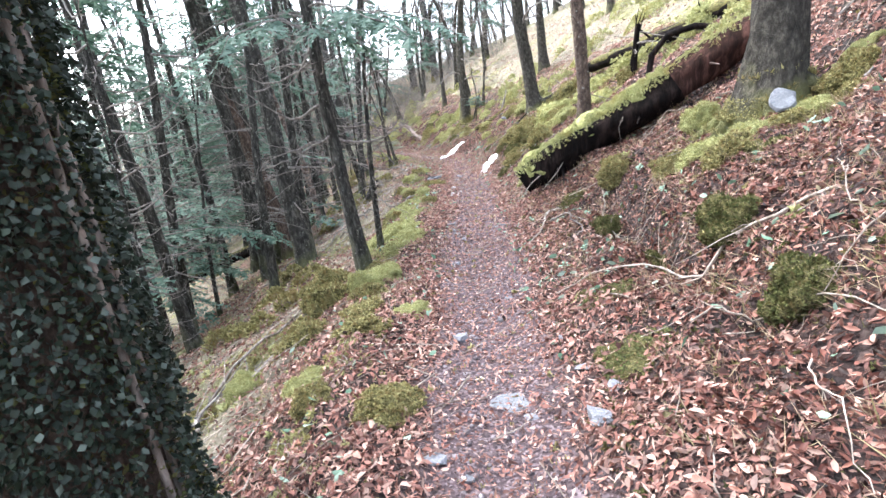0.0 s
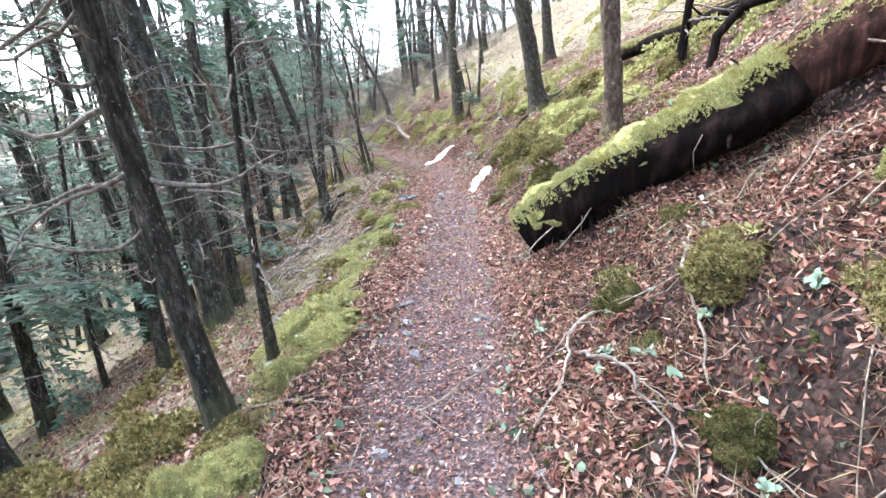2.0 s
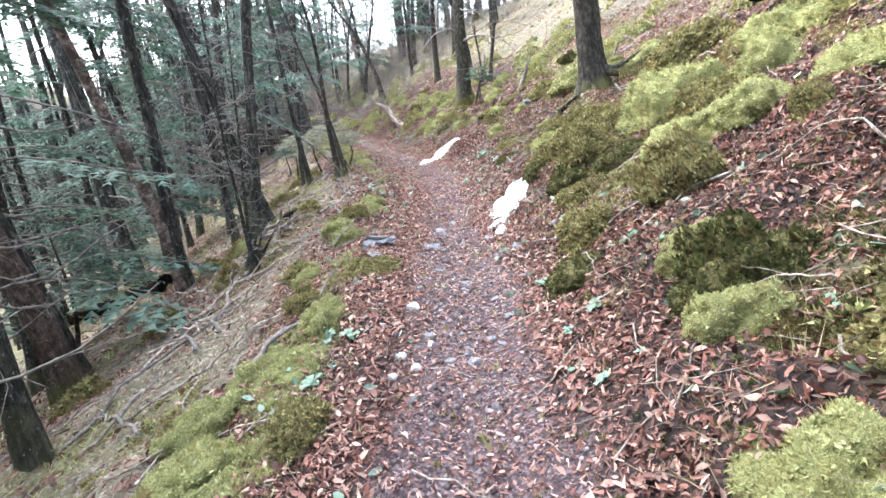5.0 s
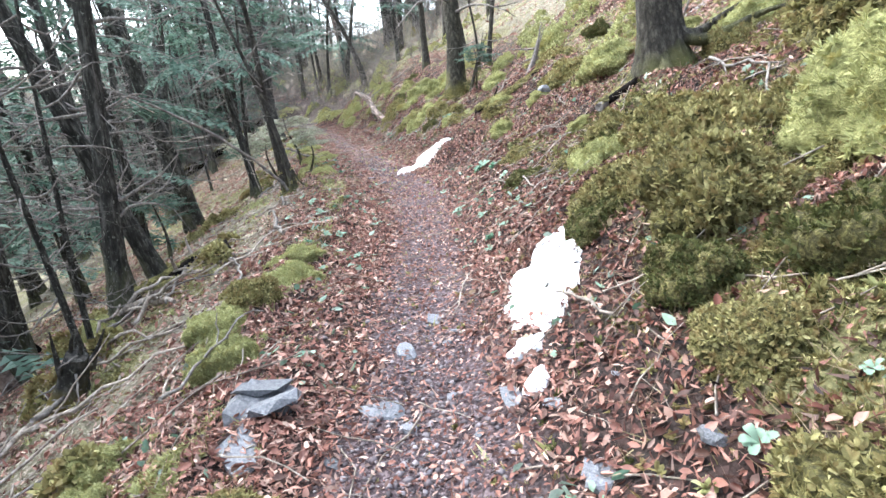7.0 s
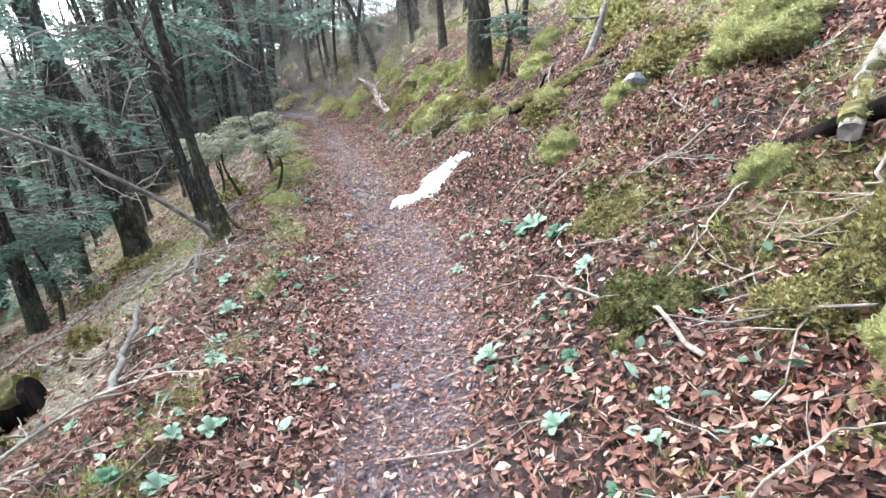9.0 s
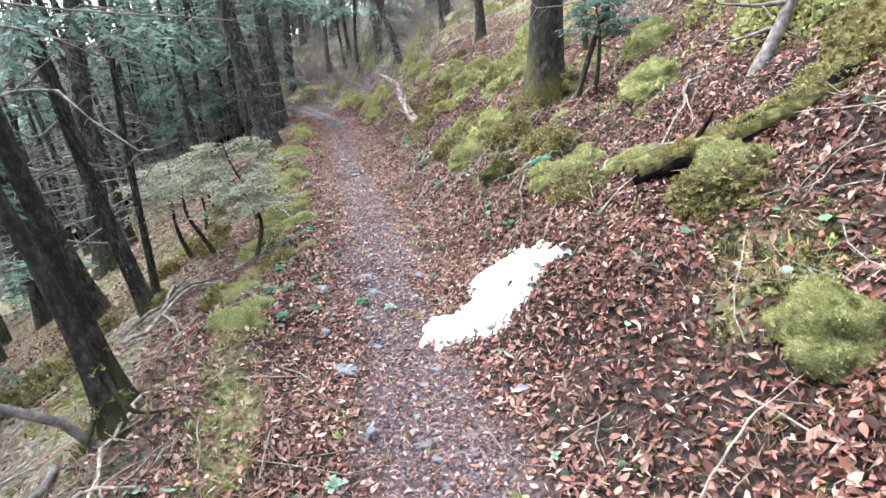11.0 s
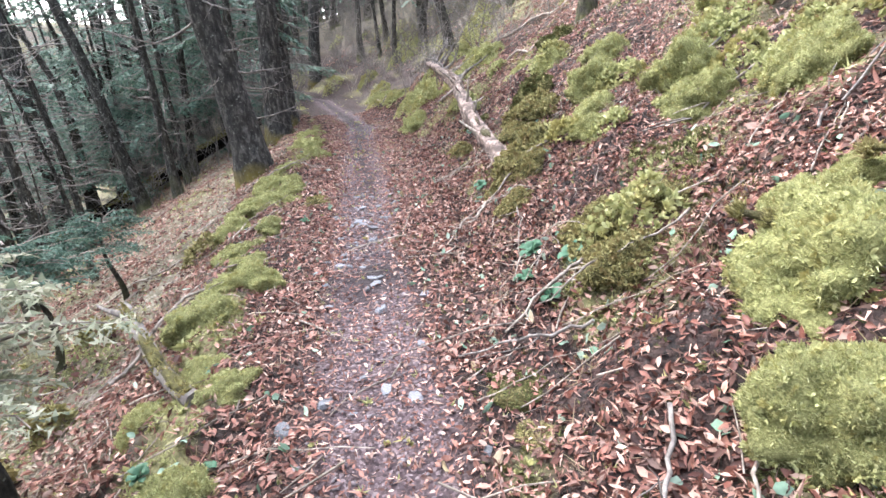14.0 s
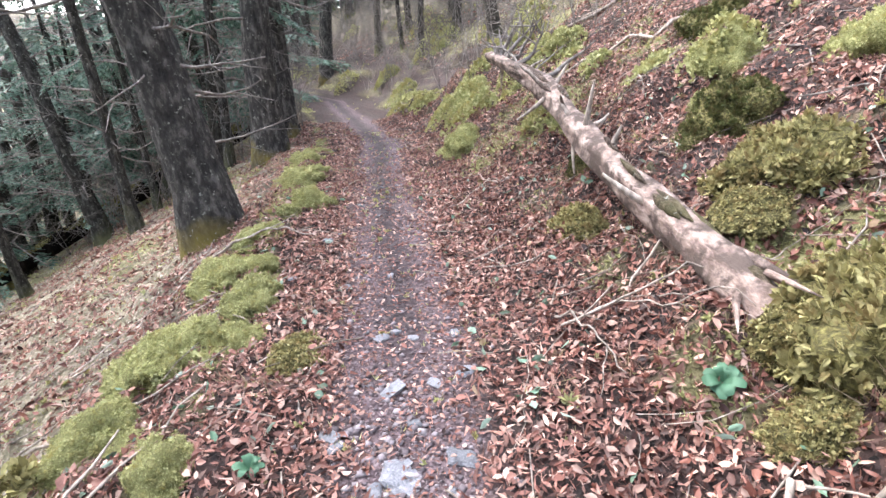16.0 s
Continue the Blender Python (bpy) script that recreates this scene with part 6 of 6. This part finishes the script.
def build_brush(n, seed, d0, d1, y0, y1):
    """Leafless grey underwood far along the slope."""
    g = np.random.default_rng(seed)
    xy = scatter(n, d0, d1, y0, y1, g, lambda x, y, d: np.where(np.abs(d) > 1.0, fbm(x * 0.5, y * 0.5, 55), 0))
    sh = Shape()
    for x, y in xy:
        base = np.array([x, y, float(height(x, y))])
        for _ in range(3):
            v = g.normal(0, 0.4, 3) + [0, 0, 1.2]
            q = bend(base, base + v * g.uniform(0.5, 1.5), -0.1, 0.06, 6, g)
            sh.add(*tube(q, np.linspace(0.009, 0.002, 6), 3, caps=False))
            for _ in range(5):
                k = g.integers(2, 6)
                sh.add(*tube(bend(q[k], q[k] + g.normal(0, 0.35, 3) + [0, 0, 0.2], 0, 0.03, 4, g), [0.006, 0.005, 0.004, 0.002], 3, caps=False))
    tagged(new("underwood", sh.mesh("underwood", TWIG_DARK)), "grey leafless underwood along the far slope", "brush", kind="stuff")


build_brush(760, 150, -7, 11, 29, 50)


def build_grass(n, seed, d0, d1, y0, y1, weight, length, mat, label):
    """Limp dead grass and rootlets hanging down the cut of the bank."""
    g = np.random.default_rng(seed)
    xy = scatter(n // 12, d0, d1, y0, y1, g, weight)
    at = np.repeat(xy, 12, axis=0) + g.normal(0, 0.03, (len(xy) * 12, 2))
    m = len(at)
    N = normals_at(at[:, 0], at[:, 1]) * 0.6 + g.normal(0, 0.5, (m, 3)) + [-0.25, 0, 0.1]
    B = np.c_[at, height(at[:, 0], at[:, 1])]
    tagged(new("dead_grass", Shape().add(*needles(B, N, g.uniform(0.4, 1.2, m) * length, np.full(m, 0.005), g, 0.3)).mesh("dead_grass", mat)), label, "grass", kind="stuff")


STRAW = leafy("dead_grass_straw", [(0.12, 0.08, 0.05), (0.28, 0.20, 0.13), (0.42, 0.33, 0.22), (0.22, 0.20, 0.09)], 0.8, 0.2)
build_grass(6000, 160, 0.6, 2.4, 0.5, 6, lambda x, y, d: 0.2 + 0.8 * fbm(x * 2, y * 2, 71), 0.13, STRAW, "limp straw-brown grass and rootlets on the bank")
build_grass(9000, 161, 0.5, 2.2, 6, 28, lambda x, y, d: smooth(0.4, 0.6, fbm(x * 1.5, y * 1.5, 72)), 0.11, STRAW, "limp straw-brown grass on the bank")
build_grass(9000, 162, -1.6, -0.5, 0.5, 28, lambda x, y, d: smooth(0.4, 0.6, fbm(x * 1.5, y * 1.5, 73)), 0.09, STRAW, "limp grass along the path edge")
g = np.random.default_rng(170)
for _ in range(34):
    y = g.uniform(16.4, 19.8)
    rosette(float(way(y)) + g.uniform(-1.15, -0.4), y, g.uniform(0.06, 0.12), "g" if g.random() < 0.6 else "p")
for _ in range(56):
    y = g.uniform(11.8, 15.6)
    rosette(float(way(y)) + (g.uniform(-1.4, -0.4) if g.random() < 0.65 else g.uniform(0.4, 0.9)), y, g.uniform(0.05, 0.11), "g" if g.random() < 0.25 else "p")
for _ in range(16):
    y = g.uniform(2.5, 10)
    rosette(float(way(y)) + g.uniform(0.45, 1.4), y, g.uniform(0.05, 0.09), "p")


def build_shreds(n, seed, d0, d1, y0, y1):
    """Broken leaf bits and needles filling the litter."""
    g = np.random.default_rng(seed)
    xy = scatter(n, d0, d1, y0, y1, g, lambda x, y, d: 0.25 + 0.75 * litter_weight(x, y, d))
    N = normals_at(xy[:, 0], xy[:, 1])
    T = np.cross(N, g.normal(0, 1, (n, 3))) + N * g.normal(0.1, 0.35, (n, 1))
    B = np.c_[xy, height(xy[:, 0], xy[:, 1]) + g.uniform(0.001, 0.012, n)]
    tagged(new("leaf_shreds", Shape().add(*needles(B, T, g.uniform(0.02, 0.06, n), g.uniform(0.004, 0.02, n), g, 0.15)).mesh("leaf_shreds", LITTER, True)), "broken leaf shreds and needles over the ground", "leaf litter", kind="stuff")


build_shreds(100000, 180, -1.6, 2.6, -0.2, 14)
build_shreds(70000, 181, -1.8, 3.0, 14, 28)
build_shreds(60000, 182, -7, -1.2, 1, 30)
build_litter(85000, -6.5, -1.0, 0, 31, 0.05, 115, "leaf_litter", "faded brown fallen leaves on the lower slope", lambda x, y, d: 0.15 + 0.85 * smooth(0.4, 0.6, fbm(x * 1.1, y * 1.1, 35)))

# a long thin bough bowed over from the gnarled tree at the path edge
bough = tagged(new("bowed_branch"), "long thin dark branch bowed over the slope", "branch")
bough.location = (-0.86, 15.72, float(height(-0.86, 15.72)) - 0.02)
part("stem", Shape().add(*tube([[0, 0, 0], [-0.06, -0.05, 0.18], [-0.3, -0.3, 0.55], [-0.65, -0.6, 0.95], [-1.05, -0.95, 1.3], [-1.5, -1.3, 1.6]], [0.022, 0.02, 0.018, 0.016, 0.013, 0.008], 7, 0.15, 3)), TWIG_DARK, bough)
g = np.random.default_rng(190)
for k in range(7):
    p = np.array([-0.2 - 0.17 * k, -0.2 - 0.15 * k, 0.42 + 0.16 * k])
    part("twig", Shape().add(*tube(bend(p, p + g.normal(0, 0.25, 3) + [-0.2, -0.1, 0.05], 0.03, 0.02, 6, g), np.linspace(0.006, 0.002, 6), 4)), TWIG, bough)
for i in range(20):
    y = g.uniform(8.5, 13.5)
    x = float(way(y)) - g.uniform(1.1, 3.6)
    a = g.uniform(0.9, 2.6)
    L = g.uniform(0.5, 1.1)
    fallen_branch(x, y, x + math.cos(a) * L, y + math.sin(a) * L, r=g.uniform(0.008, 0.018), mat=TWIG_DARK if i % 2 else TWIG, seed=300 + i, lift=g.uniform(0.03, 0.12), twigs=4, label="dead grey branch in a brushwood tangle on the slope")

# moss patches, fallen green leaves and pale kinked twigs along the cut of the bank
build_moss(9000, 0.35, 2.0, 0.5, 9, 125, 0.9, MOSS_DARK)
build_moss(15000, 0.35, 2.2, 9, 22, 126, 0.9, MOSS_DARK)


def build_flakes(n, seed, d0, d1, y0, y1, mat, label):
    """Single small leaves lying loose on the litter."""
    g = np.random.default_rng(seed)
    xy = scatter(n, d0, d1, y0, y1, g, lambda x, y, d: 0.2 + 0.8 * smooth(0.4, 0.6, fbm(x * 2, y * 2, 91)))
    N = normals_at(xy[:, 0], xy[:, 1])
    T = np.cross(N, g.normal(0, 1, (n, 3))) + N * 0.2
    B = np.c_[xy, height(xy[:, 0], xy[:, 1]) + 0.02]
    tagged(new("loose_leaves", Shape().add(*lobes(B, T, g.uniform(0.03, 0.07, n), g.uniform(0.02, 0.042, n), g, 0.15)).mesh("loose_leaves", mat)), label, "leaves", kind="stuff")


build_flakes(1300, 210, 0.25, 2.4, 0.5, 26, HERB_PALE, "small pale green leaves fallen among brown litter")
build_flakes(700, 211, -1.4, -0.3, 0.5, 26, HERB_PALE, "small pale green leaves along the path edge")
build_flakes(260, 212, 0.2, 2.4, 0.5, 26, STRAW, "pale straw-coloured leaves among brown litter")
g = np.random.default_rng(220)
for i in range(70):
    y = g.uniform(1.2, 26)
    x = float(way(y)) + g.uniform(0.55, 2.4)
    a = g.uniform(0, 6.28)
    L = g.uniform(0.25, 0.8)
    fallen_branch(x, y, x + math.cos(a) * L, y + math.sin(a) * L, r=g.uniform(0.003, 0.007), mat=TWIG, seed=400 + i, lift=g.uniform(0.02, 0.06), twigs=3, label="thin pale kinked twig on the bank litter")
